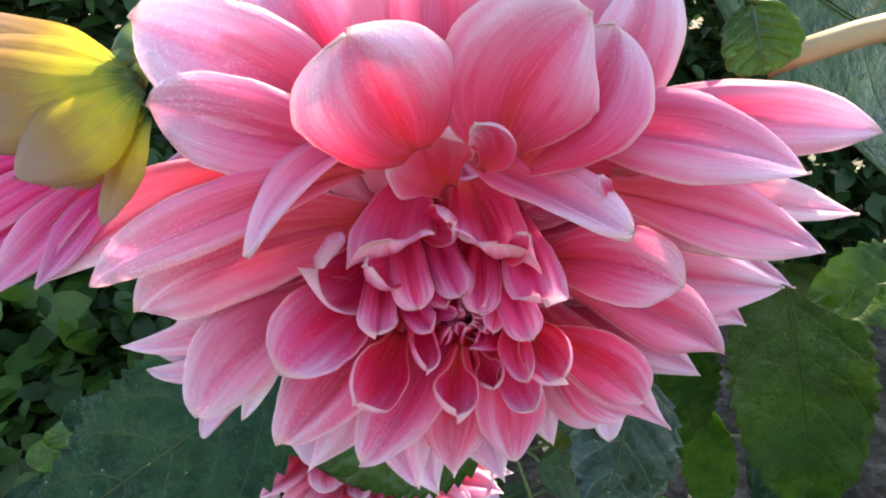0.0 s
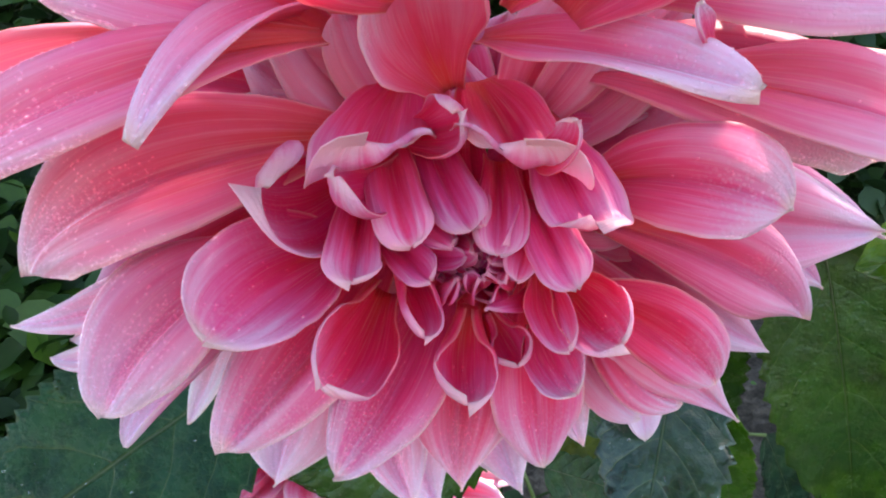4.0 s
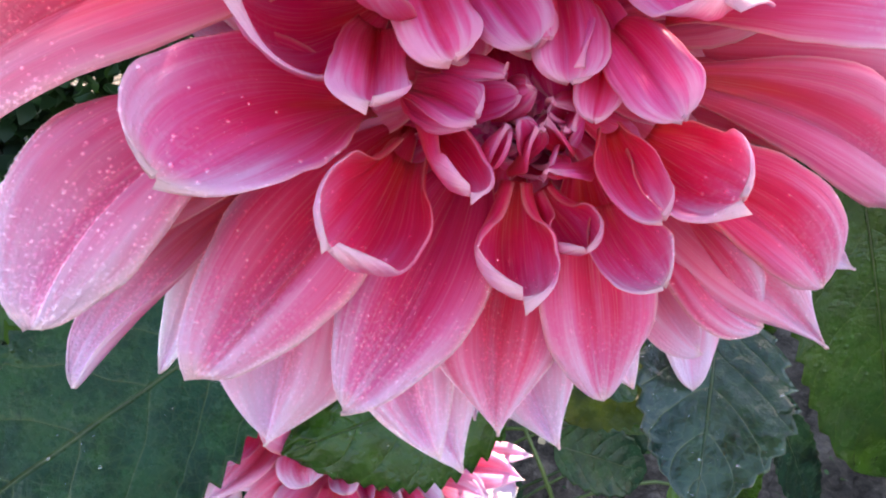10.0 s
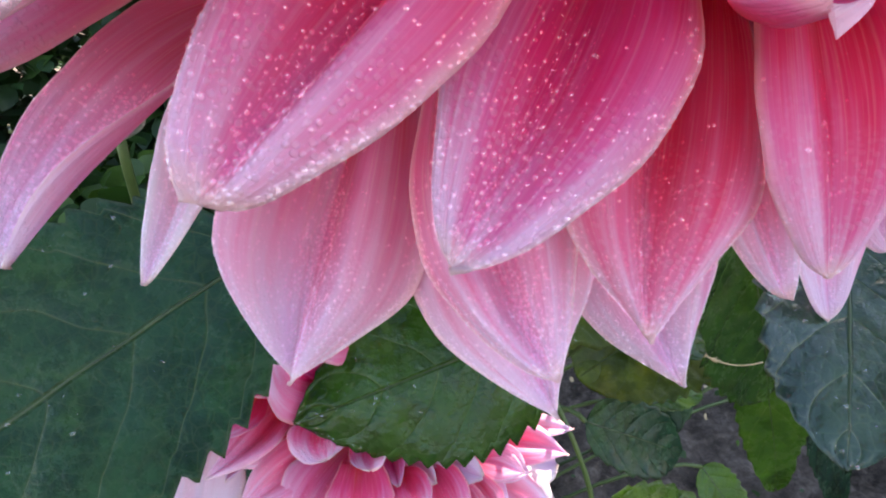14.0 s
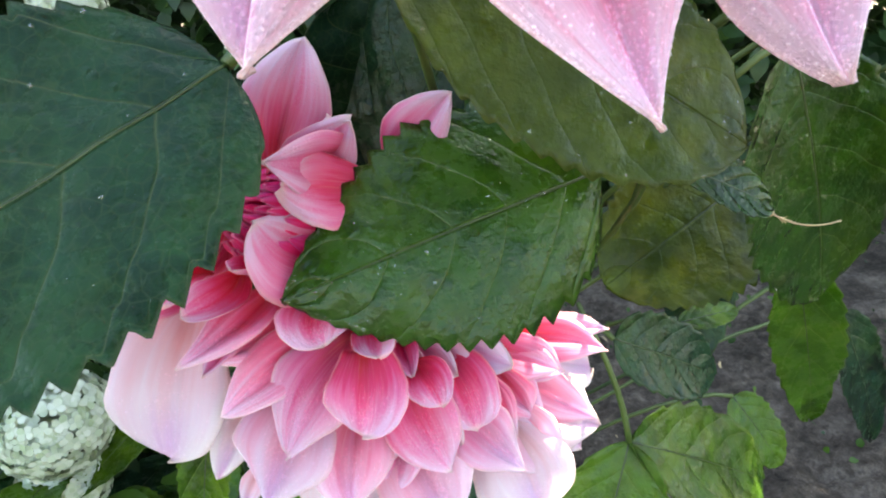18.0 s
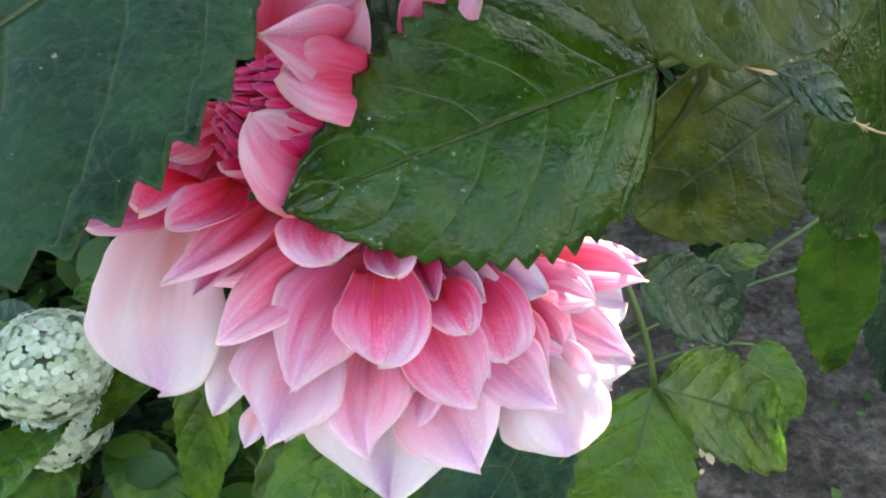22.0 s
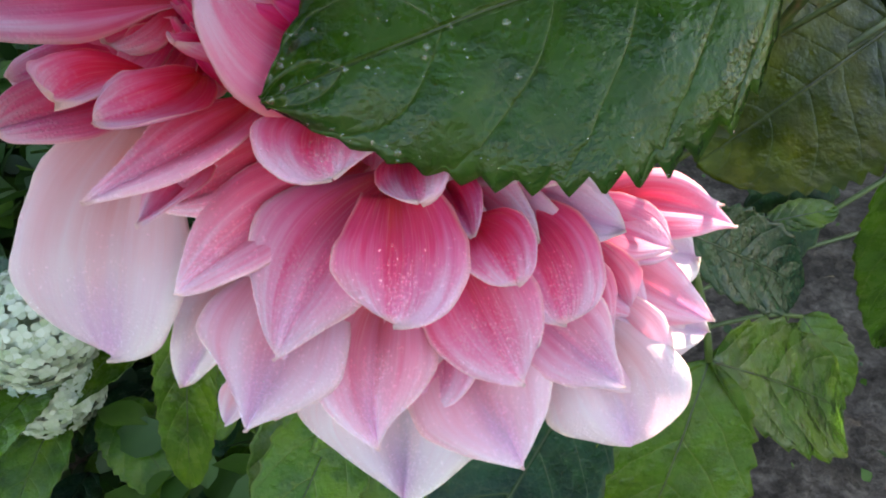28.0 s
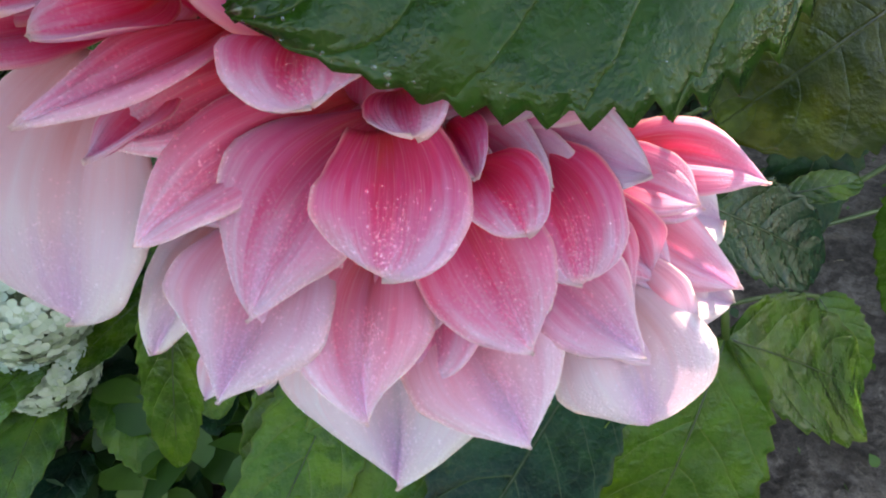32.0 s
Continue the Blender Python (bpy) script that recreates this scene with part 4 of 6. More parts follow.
pm((-0.0086, 0.1439, 0.8947), (-0.0155, 0.1317, 0.8897), (-0.0194, 0.1169, 0.8985), 0.0167, (0.13, -0.87, 0.48), 0.3, cup=(1.5, 1.4), edge=(0, 0.8), wide=0.62, point=0.28, gull=0, hook=0.5, hook_from=0.75)
pm((-0.0123, 0.1485, 0.8982), (-0.0026, 0.1440, 0.8996), (0.0046, 0.1271, 0.9079), 0.0169, (-0.07, -0.95, 0.29), 0.3, cup=(1.4, 1.4), edge=(0, 0.6), wide=0.62, point=0.28, gull=0, hook=0.5, hook_from=0.75)
pm((0.0071, 0.1630, 0.9079), (0.0134, 0.1396, 0.9010), (0.0158, 0.1237, 0.8966), 0.0270, (0.07, -0.77, 0.64), 0.3, cup=(0.6, 0.3), edge=(0.3, -0.3), wide=0.8, point=0.22, gull=0.05, hook=2.2, hook_from=0.84, twist=-0.3, wave=0.2, foot=0.4, rows=32)
pm((0.0168, 0.1328, 0.8973), (0.0216, 0.1247, 0.9011), (0.0235, 0.1210, 0.9074), 0.0095, (-0.26, -0.80, 0.54), 0.34, cup=(1.2, 1.2), wide=0.6, point=0.3, gull=0, hook=0.5)
pm((0.0205, 0.1557, 0.8998), (0.0252, 0.1298, 0.8922), (0.0283, 0.1199, 0.8865), 0.0162, (-0.17, -0.82, 0.55), 0.26, cup=(0.8, 0.5), edge=(-0.3, -0.2), wide=0.78, point=0.28, hook=1.6, hook_from=0.86, gull=0.06, foot=0.5, wave=0.15, rows=30)
pm((-0.0128, 0.1529, 0.8984), (-0.0092, 0.1332, 0.8902), (-0.0054, 0.1248, 0.8827), 0.0125, (0.12, -0.82, 0.56), 0.22, cup=(0.9, 0.5), edge=(-0.4, -0.4), wide=0.8, point=0.34, gull=0.08, foot=0.65, wave=0.12)
pm((-0.0033, 0.1557, 0.8965), (0.0013, 0.1379, 0.8901), (0.0059, 0.1301, 0.8841), 0.0116, (0.03, -0.83, 0.56), 0.2, cup=(0.9, 0.5), edge=(-0.4, -0.4), wide=0.8, point=0.38, gull=0.08, foot=0.65, wave=0.12)
pm((0.0120, 0.1511, 0.8923), (0.0119, 0.1353, 0.8858), (0.0113, 0.1293, 0.8792), 0.0117, (0.03, -0.83, 0.56), 0.2, cup=(0.9, 0.6), edge=(-0.4, -0.4), wide=0.8, point=0.36, gull=0.08, foot=0.65, wave=0.12)
pm((0.0198, 0.1453, 0.8857), (0.0215, 0.1295, 0.8817), (0.0258, 0.1236, 0.8749), 0.0117, (-0.07, -0.85, 0.52), 0.22, cup=(0.9, 0.6), edge=(-0.3, -0.4), wide=0.8, point=0.5, gull=0.08, foot=0.65, wave=0.12)
pm((0.0188, 0.1465, 0.8808), (0.0171, 0.1346, 0.8786), (0.0151, 0.1292, 0.8737), 0.0085, (-0.26, -0.85, 0.46), 0.18, cup=(1.1, 0.8), wide=0.8, point=0.45, gull=0.08, foot=0.65, wave=0.12)
pm((-0.0174, 0.1473, 0.8856), (-0.0166, 0.1279, 0.8808), (-0.0162, 0.1187, 0.8770), 0.0130, (0.22, -0.85, 0.47), 0.26, cup=(0.9, 0.6), edge=(1.2, -0.2), wide=0.8, point=0.36, gull=0.08, hook=0.6, hook_from=0.8, foot=0.65, wave=0.12)
pm((-0.0122, 0.1426, 0.8765), (-0.0061, 0.1329, 0.8762), (-0.0021, 0.1269, 0.8747), 0.0097, (0.13, -0.87, 0.48), 0.16, cup=(1.1, 0.8), wide=0.8, point=0.45, gull=0.08, foot=0.65, wave=0.12)
pm((-0.0062, 0.1448, 0.8736), (0.0004, 0.1370, 0.8753), (0.0047, 0.1346, 0.8768), 0.0075, (0.13, -0.97, 0.20), 0.08, cup=(1.3, 1.0), wide=0.62, point=0.42, gull=0.02)
pm((-0.0028, 0.1465, 0.8773), (0.0003, 0.1403, 0.8778), (0.0030, 0.1376, 0.8789), 0.0054, (0.13, -0.97, 0.20), 0.08, cup=(1.3, 1.0), wide=0.62, point=0.42, gull=0.02)
pm((-0.0011, 0.1416, 0.8657), (0.0022, 0.1350, 0.8677), (0.0032, 0.1333, 0.8713), 0.0054, (0.22, -0.85, 0.47), 0.06, cup=(1.7, 1.4), wide=0.62, point=0.4, gull=0)
pm((0.0066, 0.1419, 0.8657), (0.0064, 0.1362, 0.8702), (0.0052, 0.1341, 0.8730), 0.0056, (0.03, -0.88, 0.48), 0.06, cup=(1.7, 1.4), wide=0.62, point=0.4, gull=0)
pm((0.0143, 0.1438, 0.8697), (0.0120, 0.1386, 0.8729), (0.0098, 0.1356, 0.8738), 0.0049, (0.03, -0.88, 0.48), 0.04, cup=(1.7, 1.4), wide=0.62, point=0.4, gull=0)
# scoop and scroll over the hollow above the eye
pm((0.0008, 0.1569, 0.9069), (-0.0044, 0.1440, 0.9203), (-0.0058, 0.1295, 0.9324), 0.0331, (0.13, -0.96, 0.25), 0.72, cup=(1.3, 1.0), edge=(0.3, 1.4), wide=0.62, point=0.32, gull=0, hook=0.4, hook_from=0.75)
pm((0.0098, 0.1181, 0.9242), (0.0129, 0.1085, 0.9345), (0.0074, 0.1038, 0.9394), 0.0120, (-0.23, -0.97, 0.11), 0.55, cup=(0.9, 0.9), edge=(0.2, 0.6), wide=0.62, point=0.34, gull=0, hook=0.6)
# petals in the shade behind them
pm((0.0070, 0.1724, 0.8840), (0.0113, 0.1787, 0.9036), (0.0155, 0.1848, 0.9228), 0.0381, (0.03, -0.92, 0.39), 0.45, cup=(0.8, 0.5))
pm((0.0022, 0.1710, 0.8860), (-0.0046, 0.1788, 0.9049), (-0.0082, 0.1873, 0.9254), 0.0381, (0.03, -0.92, 0.39), 0.45, cup=(0.8, 0.5))
pm((0.0055, 0.1589, 0.8958), (0.0063, 0.1447, 0.8878), (0.0072, 0.1380, 0.8822), 0.0113, (0.03, -0.83, 0.56), 0.16, cup=(0.9, 0.6), wide=0.75, point=0.36, gull=0.06, foot=0.6)
pm((0.0175, 0.1561, 0.8908), (0.0179, 0.1438, 0.8848), (0.0194, 0.1375, 0.8802), 0.0113, (-0.07, -0.83, 0.56), 0.16, cup=(0.9, 0.6), wide=0.75, point=0.36, gull=0.06, foot=0.6)
pm((-0.0062, 0.1558, 0.8920), (-0.0039, 0.1435, 0.8858), (-0.0020, 0.1373, 0.8812), 0.0108, (0.03, -0.83, 0.56), 0.16, cup=(0.9, 0.6), wide=0.75, point=0.36, gull=0.06, foot=0.6)
pm((0.0007, 0.1684, 0.8852), (-0.0086, 0.1693, 0.8983), (-0.0133, 0.1721, 0.9105), 0.0260, (0.03, -0.92, 0.39), 0.42, cup=(0.9, 0.6))
pm((0.0023, 0.1684, 0.8852), (0.0020, 0.1719, 0.8986), (0.0017, 0.1759, 0.9131), 0.0263, (0.03, -0.92, 0.39), 0.42, cup=(0.9, 0.6))
pm((0.0038, 0.1685, 0.8852), (0.0112, 0.1697, 0.8977), (0.0170, 0.1721, 0.9080), 0.0260, (0.03, -0.92, 0.39), 0.42, cup=(0.9, 0.6))
pm((-0.0129, 0.1666, 0.9026), (-0.0275, 0.1670, 0.9096), (-0.0406, 0.1741, 0.9172), 0.0177, (0.13, -0.97, 0.20), 0.5, cup=(0.9, 0.6))
pm((-0.0229, 0.1714, 0.8967), (-0.0605, 0.1749, 0.9079), (-0.1056, 0.1802, 0.8983), 0.0296, (0.13, -0.87, 0.48), 0.66, cup=(0.8, 0.5), dew=60)
pm((0.0141, 0.1684, 0.8996), (0.0286, 0.1655, 0.9020), (0.0498, 0.1677, 0.9003), 0.0162, (0.03, -0.88, 0.48), 0.5, cup=(0.9, 0.6))
pm((-0.0232, 0.1858, 0.9051), (-0.0626, 0.1940, 0.9197), (-0.1125, 0.2016, 0.9235), 0.0370, (0.13, -0.91, 0.39), 0.7, cup=(0.8, 0.5))

# larger half-open ones round the eye
pa(-0.0024, 0.1310, 0.8751, 0.0125, 0.86, (1.7, 1.2), 0.10, hook=0.5, hook_from=0.6, base=(-0.0136, 0.1500, 0.8760), face=(0.50, -0.80, -0.30), wide=0.55, point=0.6, gull=0.03, roll=0.07)
pa(0.0020, 0.1310, 0.8823, 0.0115, 0.86, (1.7, 1.2), 0.10, hook=0.5, hook_from=0.6, base=(-0.0088, 0.1500, 0.8835), face=(0.50, -0.80, -0.30), wide=0.55, point=0.6, gull=0.03, roll=0.07)
pa(0.0051, 0.1330, 0.8781, 0.0105, 0.86, (1.7, 1.2), 0.10, hook=0.5, hook_from=0.6, base=(-0.0027, 0.1490, 0.8721), face=(0.50, -0.80, 0.30), wide=0.55, point=0.6, gull=0.03, roll=0.07)
pa(0.0021, 0.1330, 0.8731, 0.0100, 0.86, (1.7, 1.2), 0.10, hook=0.5, hook_from=0.6, base=(-0.0033, 0.1460, 0.8627), face=(0.50, -0.80, 0.30), wide=0.55, point=0.6, gull=0.03, roll=0.07)
pa(0.0073, 0.1350, 0.8720, 0.0085, 0.86, (1.7, 1.2), 0.10, hook=0.5, hook_from=0.6, base=(0.0052, 0.1460, 0.8616), face=(0.50, -0.80, 0.30), wide=0.55, point=0.6, gull=0.03, roll=0.07)
pa(0.0095, 0.1360, 0.8730, 0.0085, 0.86, (1.7, 1.2), 0.10, hook=0.5, hook_from=0.6, base=(0.0161, 0.1470, 0.8656), face=(-0.50, -0.80, 0.30), wide=0.55, point=0.6, gull=0.03, roll=0.07)
pa(0.0097, 0.1340, 0.8664, 0.0095, 0.86, (1.7, 1.2), 0.10, hook=0.5, hook_from=0.6, base=(0.0199, 0.1470, 0.8634), face=(-0.50, -0.80, -0.30), wide=0.55, point=0.6, gull=0.03, roll=0.07)
pa(0.0062, 0.1300, 0.8856, 0.0110, 0.86, (1.7, 1.2), 0.10, hook=0.5, hook_from=0.6, base=(0.0027, 0.1500, 0.8891), face=(0.50, -0.80, -0.30), wide=0.55, point=0.6, gull=0.03, roll=0.07)
pa(0.0114, 0.1300, 0.8812, 0.0110, 0.86, (1.7, 1.2), 0.10, hook=0.5, hook_from=0.6, base=(0.0125, 0.1500, 0.8891), face=(0.50, -0.80, -0.30), wide=0.55, point=0.6, gull=0.03, roll=0.07)
pa(0.0101, 0.1340, 0.8770, 0.0100, 0.86, (1.7, 1.2), 0.10, hook=0.5, hook_from=0.6, base=(0.0193, 0.1490, 0.8766), face=(-0.50, -0.80, -0.30), wide=0.55, point=0.6, gull=0.03, roll=0.07)
pa(0.0142, 0.1320, 0.8712, 0.0110, 0.86, (1.7, 1.2), 0.10, hook=0.5, hook_from=0.6, base=(0.0234, 0.1500, 0.8785), face=(-0.50, -0.80, -0.30), wide=0.55, point=0.6, gull=0.03, roll=0.07)
# petals that fill in behind the ones above
EA = unit(np.cross(AX, (0, 0, 1)))
EB = np.cross(EA, AX)
for ring_, (count, reach, fwd, lay, wid) in enumerate([(24, 0.066, -0.020, 0.02, 0.030), (20, 0.052, -0.010, 0.2, 0.026), (16, 0.036, -0.004, 0.42, 0.020)]):
    for k in range(count):
        a = 2 * math.pi * (k + 0.37 * ring_ + rng1.uniform(-0.2, 0.2)) / count
        p = HEART + (EA * math.cos(a) + EB * math.sin(a)) * reach * rng1.uniform(0.92, 1.05) + AX * (fwd + rng1.uniform(-0.003, 0.003))
        if math.sin(a) < (0.9, 0.1, -0.2)[ring_]:
            pa(*p, wid, lay, (1.4, 0.7), 0.08, rows=14)
# the closed eye: small dark rolled petals that bend over the middle
for k in range(30):
    a, r = 2.399963 * k, 0.0012 + 0.0023 * math.sqrt(k)
    way = EA * math.cos(a) + EB * math.sin(a)
    foot = HEART + AX * 0.002 + way * r
    top_ = HEART + AX * (0.020 + 0.00006 * k) + way * (r * 0.72) + np.array([rng1.uniform(-0.0012, 0.0012) for _ in range(3)])
    petal(flower_a, foot, top_, 0.0075 + 0.0016 * math.sqrt(k), -way, (1.8, 1.4), -0.06, 1.0 if k < 20 else 0.5, age=0.0, rows=14, rng=rng1, point=0.5, gull=0.02, roll=0.06)
flush_dew("dahlia_flower", flower_a)
cup_ = HEART - AX * 0.024
tube("calyx", curve_pts(HEART - AX * 0.008, HEART - AX * 0.012, HEART - AX * 0.016, cup_, 7), [0.013, 0.015, 0.015, 0.013, 0.010, 0.006, 0.004], STEM, flower_a, "", 14)
tube("stem", curve_pts(cup_, cup_ - AX * 0.05, (0.00, 0.42, 0.95), (-0.01, 0.52, 0.0), 16), [0.0036 + 0.0001 * i for i in range(16)], STEM, flower_a, "green flower stalk")
settle(flower_a)


# ---------------------------------------------------------------- the lower dahlia, half under a leaf
BX = unit((-0.52, -0.66, 0.54))
HEART_B = np.array((-0.066, 0.302, 0.664))
EYE_B = np.array((-0.106, 0.292, 0.706))
rng2 = random.Random(23)
flower_b = thing("dahlia_flower", HEART_B, "pale pink dahlia bloom with white outer petals under a leaf", "flower", "dahlia blooms")


def pb(x, y, z, width, layer, cup=(1.2, 0.45), bow=0.08, hook=0.0, dew=0, **more):
    tip = np.array((x, y, z))
    heart = HEART_B + (EYE_B - HEART_B) * max(0.0, layer - 0.3) * 1.1
    out = tip - heart
    out = unit(out - np.dot(out, BX) * BX)
    base = more.pop("base", heart + out * (0.012 - 0.006 * layer) + BX * (-0.012 + 0.02 * layer))
    age = more.pop("age", 1.08 - layer)
    more["gull"] = min(more.get("gull", 0.05), 0.055)
    more["point"] = min(more.get("point", 0.66), 0.86)
    return petal(flower_b, base, tip, width, more.pop("face", BX), cup, bow, hook, dew=dew, age=age, rng=rng2, **more)


def pn(*place, **more):
    return arched(flower_b, rng2, *place, **more)


FRONT = (-0.15, -0.85, 0.45)
# white outer petals
pn((-0.1265, 0.3023, 0.6718), (-0.1361, 0.2823, 0.6500), (-0.1402, 0.2725, 0.6180), 0.0521, (-0.09, -0.70, 0.71), 1.7, cup=(0.5, 0.5), edge=(-0.3, -0.6), wide=0.6, point=0.5, gull=0.03, wave=0.1, dew=132, foot=0.45)
pn((-0.1044, 0.2972, 0.6340), (-0.1160, 0.2836, 0.6211), (-0.1237, 0.2723, 0.6059), 0.0236, (-0.09, -0.70, 0.71), 1.85, cup=(0.8, 0.6), wide=0.55, point=0.7, dew=88)
pn((-0.0631, 0.2903, 0.6128), (-0.0633, 0.2690, 0.5965), (-0.0636, 0.2571, 0.5727), 0.0604, (-0.09, -0.70, 0.71), 1.9, cup=(0.7, 0.5), edge=(-0.3, -0.3), wide=0.5, point=0.9, gull=0.07, dew=352, rows=30)
pn((-0.0182, 0.2931, 0.6157), (-0.0054, 0.2775, 0.6031), (0.0035, 0.2684, 0.5801), 0.0443, (-0.09, -0.70, 0.71), 1.8, cup=(0.7, 0.5), edge=(-0.2, -0.3), wide=0.58, point=0.6, gull=0.07, dew=198)
pn((0.0014, 0.3057, 0.6154), (0.0202, 0.3039, 0.6026), (0.0380, 0.3054, 0.5914), 0.0343, (-0.09, -0.70, 0.71), 1.85, cup=(0.8, 0.5), wide=0.5, point=0.7)
pn((0.0012, 0.3194, 0.6266), (0.0226, 0.3223, 0.6159), (0.0379, 0.3253, 0.6091), 0.0312, (-0.09, -0.70, 0.71), 1.9, cup=(0.8, 0.5), wide=0.55, point=0.5)
# pink rows
pn((-0.0840, 0.2870, 0.6444), (-0.0916, 0.2634, 0.6302), (-0.1001, 0.2518, 0.6107), 0.0420, (-0.09, -0.70, 0.71), 1.38, cup=(0.7, 0.6), edge=(-0.3, -0.3), wide=0.56, point=0.85, gull=0.08, dew=484, rows=30)
pn((-0.0628, 0.2820, 0.6359), (-0.0680, 0.2581, 0.6271), (-0.0672, 0.2498, 0.6054), 0.0347, (-0.09, -0.70, 0.71), 1.16, cup=(0.7, 0.6), edge=(-0.4, -0.3), wide=0.5, point=0.85, gull=0.1, dew=616, rows=30)
pn((-0.0508, 0.2850, 0.6214), (-0.0416, 0.2622, 0.6125), (-0.0307, 0.2515, 0.5946), 0.0413, (-0.09, -0.70, 0.71), 1.38, cup=(0.7, 0.5), edge=(-0.3, -0.2), wide=0.55, point=0.8, gull=0.08, dew=396, rows=30)
pn((-0.0610, 0.2870, 0.6619), (-0.0786, 0.2604, 0.6544), (-0.0889, 0.2536, 0.6333), 0.0323, (-0.09, -0.70, 0.71), 0.88, cup=(0.7, 0.6), edge=(-0.2, -0.4), wide=0.52, point=0.7, gull=0.06, dew=308)
pn((-0.0694, 0.2889, 0.6651), (-0.0930, 0.2676, 0.6605), (-0.1127, 0.2629, 0.6448), 0.0259, (-0.09, -0.70, 0.71), 0.78, cup=(0.7, 0.6), edge=(-0.3, -0.3), wide=0.5, point=0.7, gull=0.06, dew=308)
pn((-0.0596, 0.2687, 0.6665), (-0.0583, 0.2534, 0.6602), (-0.0600, 0.2445, 0.6492), 0.0291, (-0.09, -0.70, 0.71), 0.62, cup=(0.5, 0.4), edge=(-0.2, -0.2), wide=0.52, point=0.42, gull=0.01, dew=132, foot=0.5)
pn((-0.0502, 0.2814, 0.6526), (-0.0419, 0.2604, 0.6408), (-0.0314, 0.2539, 0.6221), 0.0305, (-0.09, -0.70, 0.71), 0.72, cup=(0.7, 0.5), edge=(-0.2, -0.3), wide=0.52, point=0.68, gull=0.05, dew=154)
pn((-0.0435, 0.2745, 0.6547), (-0.0372, 0.2621, 0.6553), (-0.0339, 0.2571, 0.6489), 0.0193, (-0.09, -0.70, 0.71), 0.52, cup=(0.9, 0.7), edge=(0.4, 0), wide=0.58, point=0.5, gull=0.02, dew=44)
pn((-0.0339, 0.2820, 0.6555), (-0.0241, 0.2662, 0.6485), (-0.0210, 0.2611, 0.6343), 0.0242, (-0.09, -0.70, 0.71), 0.56, cup=(0.7, 0.6), edge=(-0.1, -0.2), wide=0.55, point=0.5, gull=0.03, dew=132)
pn((-0.0357, 0.2815, 0.6371), (-0.0184, 0.2681, 0.6245), (-0.0032, 0.2641, 0.6099), 0.0262, (-0.09, -0.70, 0.71), 1.15, cup=(0.7, 0.5), wide=0.5, point=0.75, gull=0.06, dew=132)
pn((-0.0177, 0.2959, 0.6399), (0.0082, 0.2937, 0.6226), (0.0332, 0.2964, 0.6037), 0.0255, (-0.09, -0.70, 0.71), 1.2, cup=(0.7, 0.5), wide=0.48, point=0.8)
pn((-0.0109, 0.3030, 0.6420), (0.0156, 0.3067, 0.6404), (0.0393, 0.3073, 0.6316), 0.0238, (-0.09, -0.70, 0.71), 0.82, cup=(0.7, 0.5), wide=0.48, point=0.8)
pn((-0.0712, 0.2785, 0.6828), (-0.0741, 0.2683, 0.6794), (-0.0717, 0.2615, 0.6738), 0.0282, (0.00, -0.80, 0.60), 0.56, cup=(0.6, 0.5), wide=0.55, point=0.42, gull=0.02, dew=88)
pn((-0.0490, 0.2810, 0.6617), (-0.0455, 0.2677, 0.6628), (-0.0433, 0.2610, 0.6593), 0.0140, (-0.09, -0.70, 0.71), 0.48, cup=(1.0, 0.8), edge=(0.4, 0.4), wide=0.55, point=0.6)
pn((-0.0576, 0.2811, 0.6696), (-0.0550, 0.2674, 0.6702), (-0.0544, 0.2614, 0.6678), 0.0198, (-0.09, -0.70, 0.71), 0.52, cup=(0.8, 0.7), wide=0.55, point=0.42, gull=0.02)
pn((-0.0243, 0.2904, 0.6522), (-0.0147, 0.2833, 0.6519), (-0.0123, 0.2811, 0.6502), 0.0139, (-0.09, -0.70, 0.71), 0.6, cup=(0.9, 0.7), wide=0.55, point=0.5)
# twisted and curled ones beside the eye
pn((-0.0918, 0.2940, 0.6814), (-0.1031, 0.2656, 0.6788), (-0.1165, 0.2499, 0.6758), 0.0219, (-0.09, -0.70, 0.71), 0.75, cup=(0.7, 0.8), edge=(-0.2, -0.9), wide=0.45, point=0.8, gull=0.04, twist=0.3, dew=132)
pn((-0.1040, 0.2878, 0.6710), (-0.1103, 0.2699, 0.6663), (-0.1132, 0.2595, 0.6645), 0.0156, (-0.09, -0.70, 0.71), 0.72, cup=(0.9, 0.8), hook=0.4, wide=0.5, point=0.8)
pn((-0.1176, 0.2965, 0.6857), (-0.1240, 0.2787, 0.6908), (-0.1246, 0.2650, 0.6893), 0.0196, (0.10, -0.74, 0.66), 0.48, cup=(0.9, 0.9), edge=(0.2, -0.3), wide=0.6, point=0.4, gull=0.02, hook=0.3)
pn((-0.1050, 0.2915, 0.6871), (-0.1083, 0.2715, 0.6867), (-0.1171, 0.2635, 0.6868), 0.0206, (0.10, -0.74, 0.66), 0.48, cup=(0.9, 0.8), edge=(0.5, -0.3), wide=0.6, point=0.42, gull=0.02)
pn((-0.1227, 0.3059, 0.6779), (-0.1363, 0.2882, 0.6814), (-0.1498, 0.2791, 0.6797), 0.0245, (-0.09, -0.70, 0.71), 0.55, cup=(0.8, 0.6), wide=0.5, point=0.62, gull=0.04)
pn((-0.1250, 0.3101, 0.6849), (-0.1405, 0.2995, 0.6867), (-0.1525, 0.2947, 0.6864), 0.0238, (-0.09, -0.70, 0.71), 0.55, cup=(0.8, 0.6), wide=0.5, point=0.6)
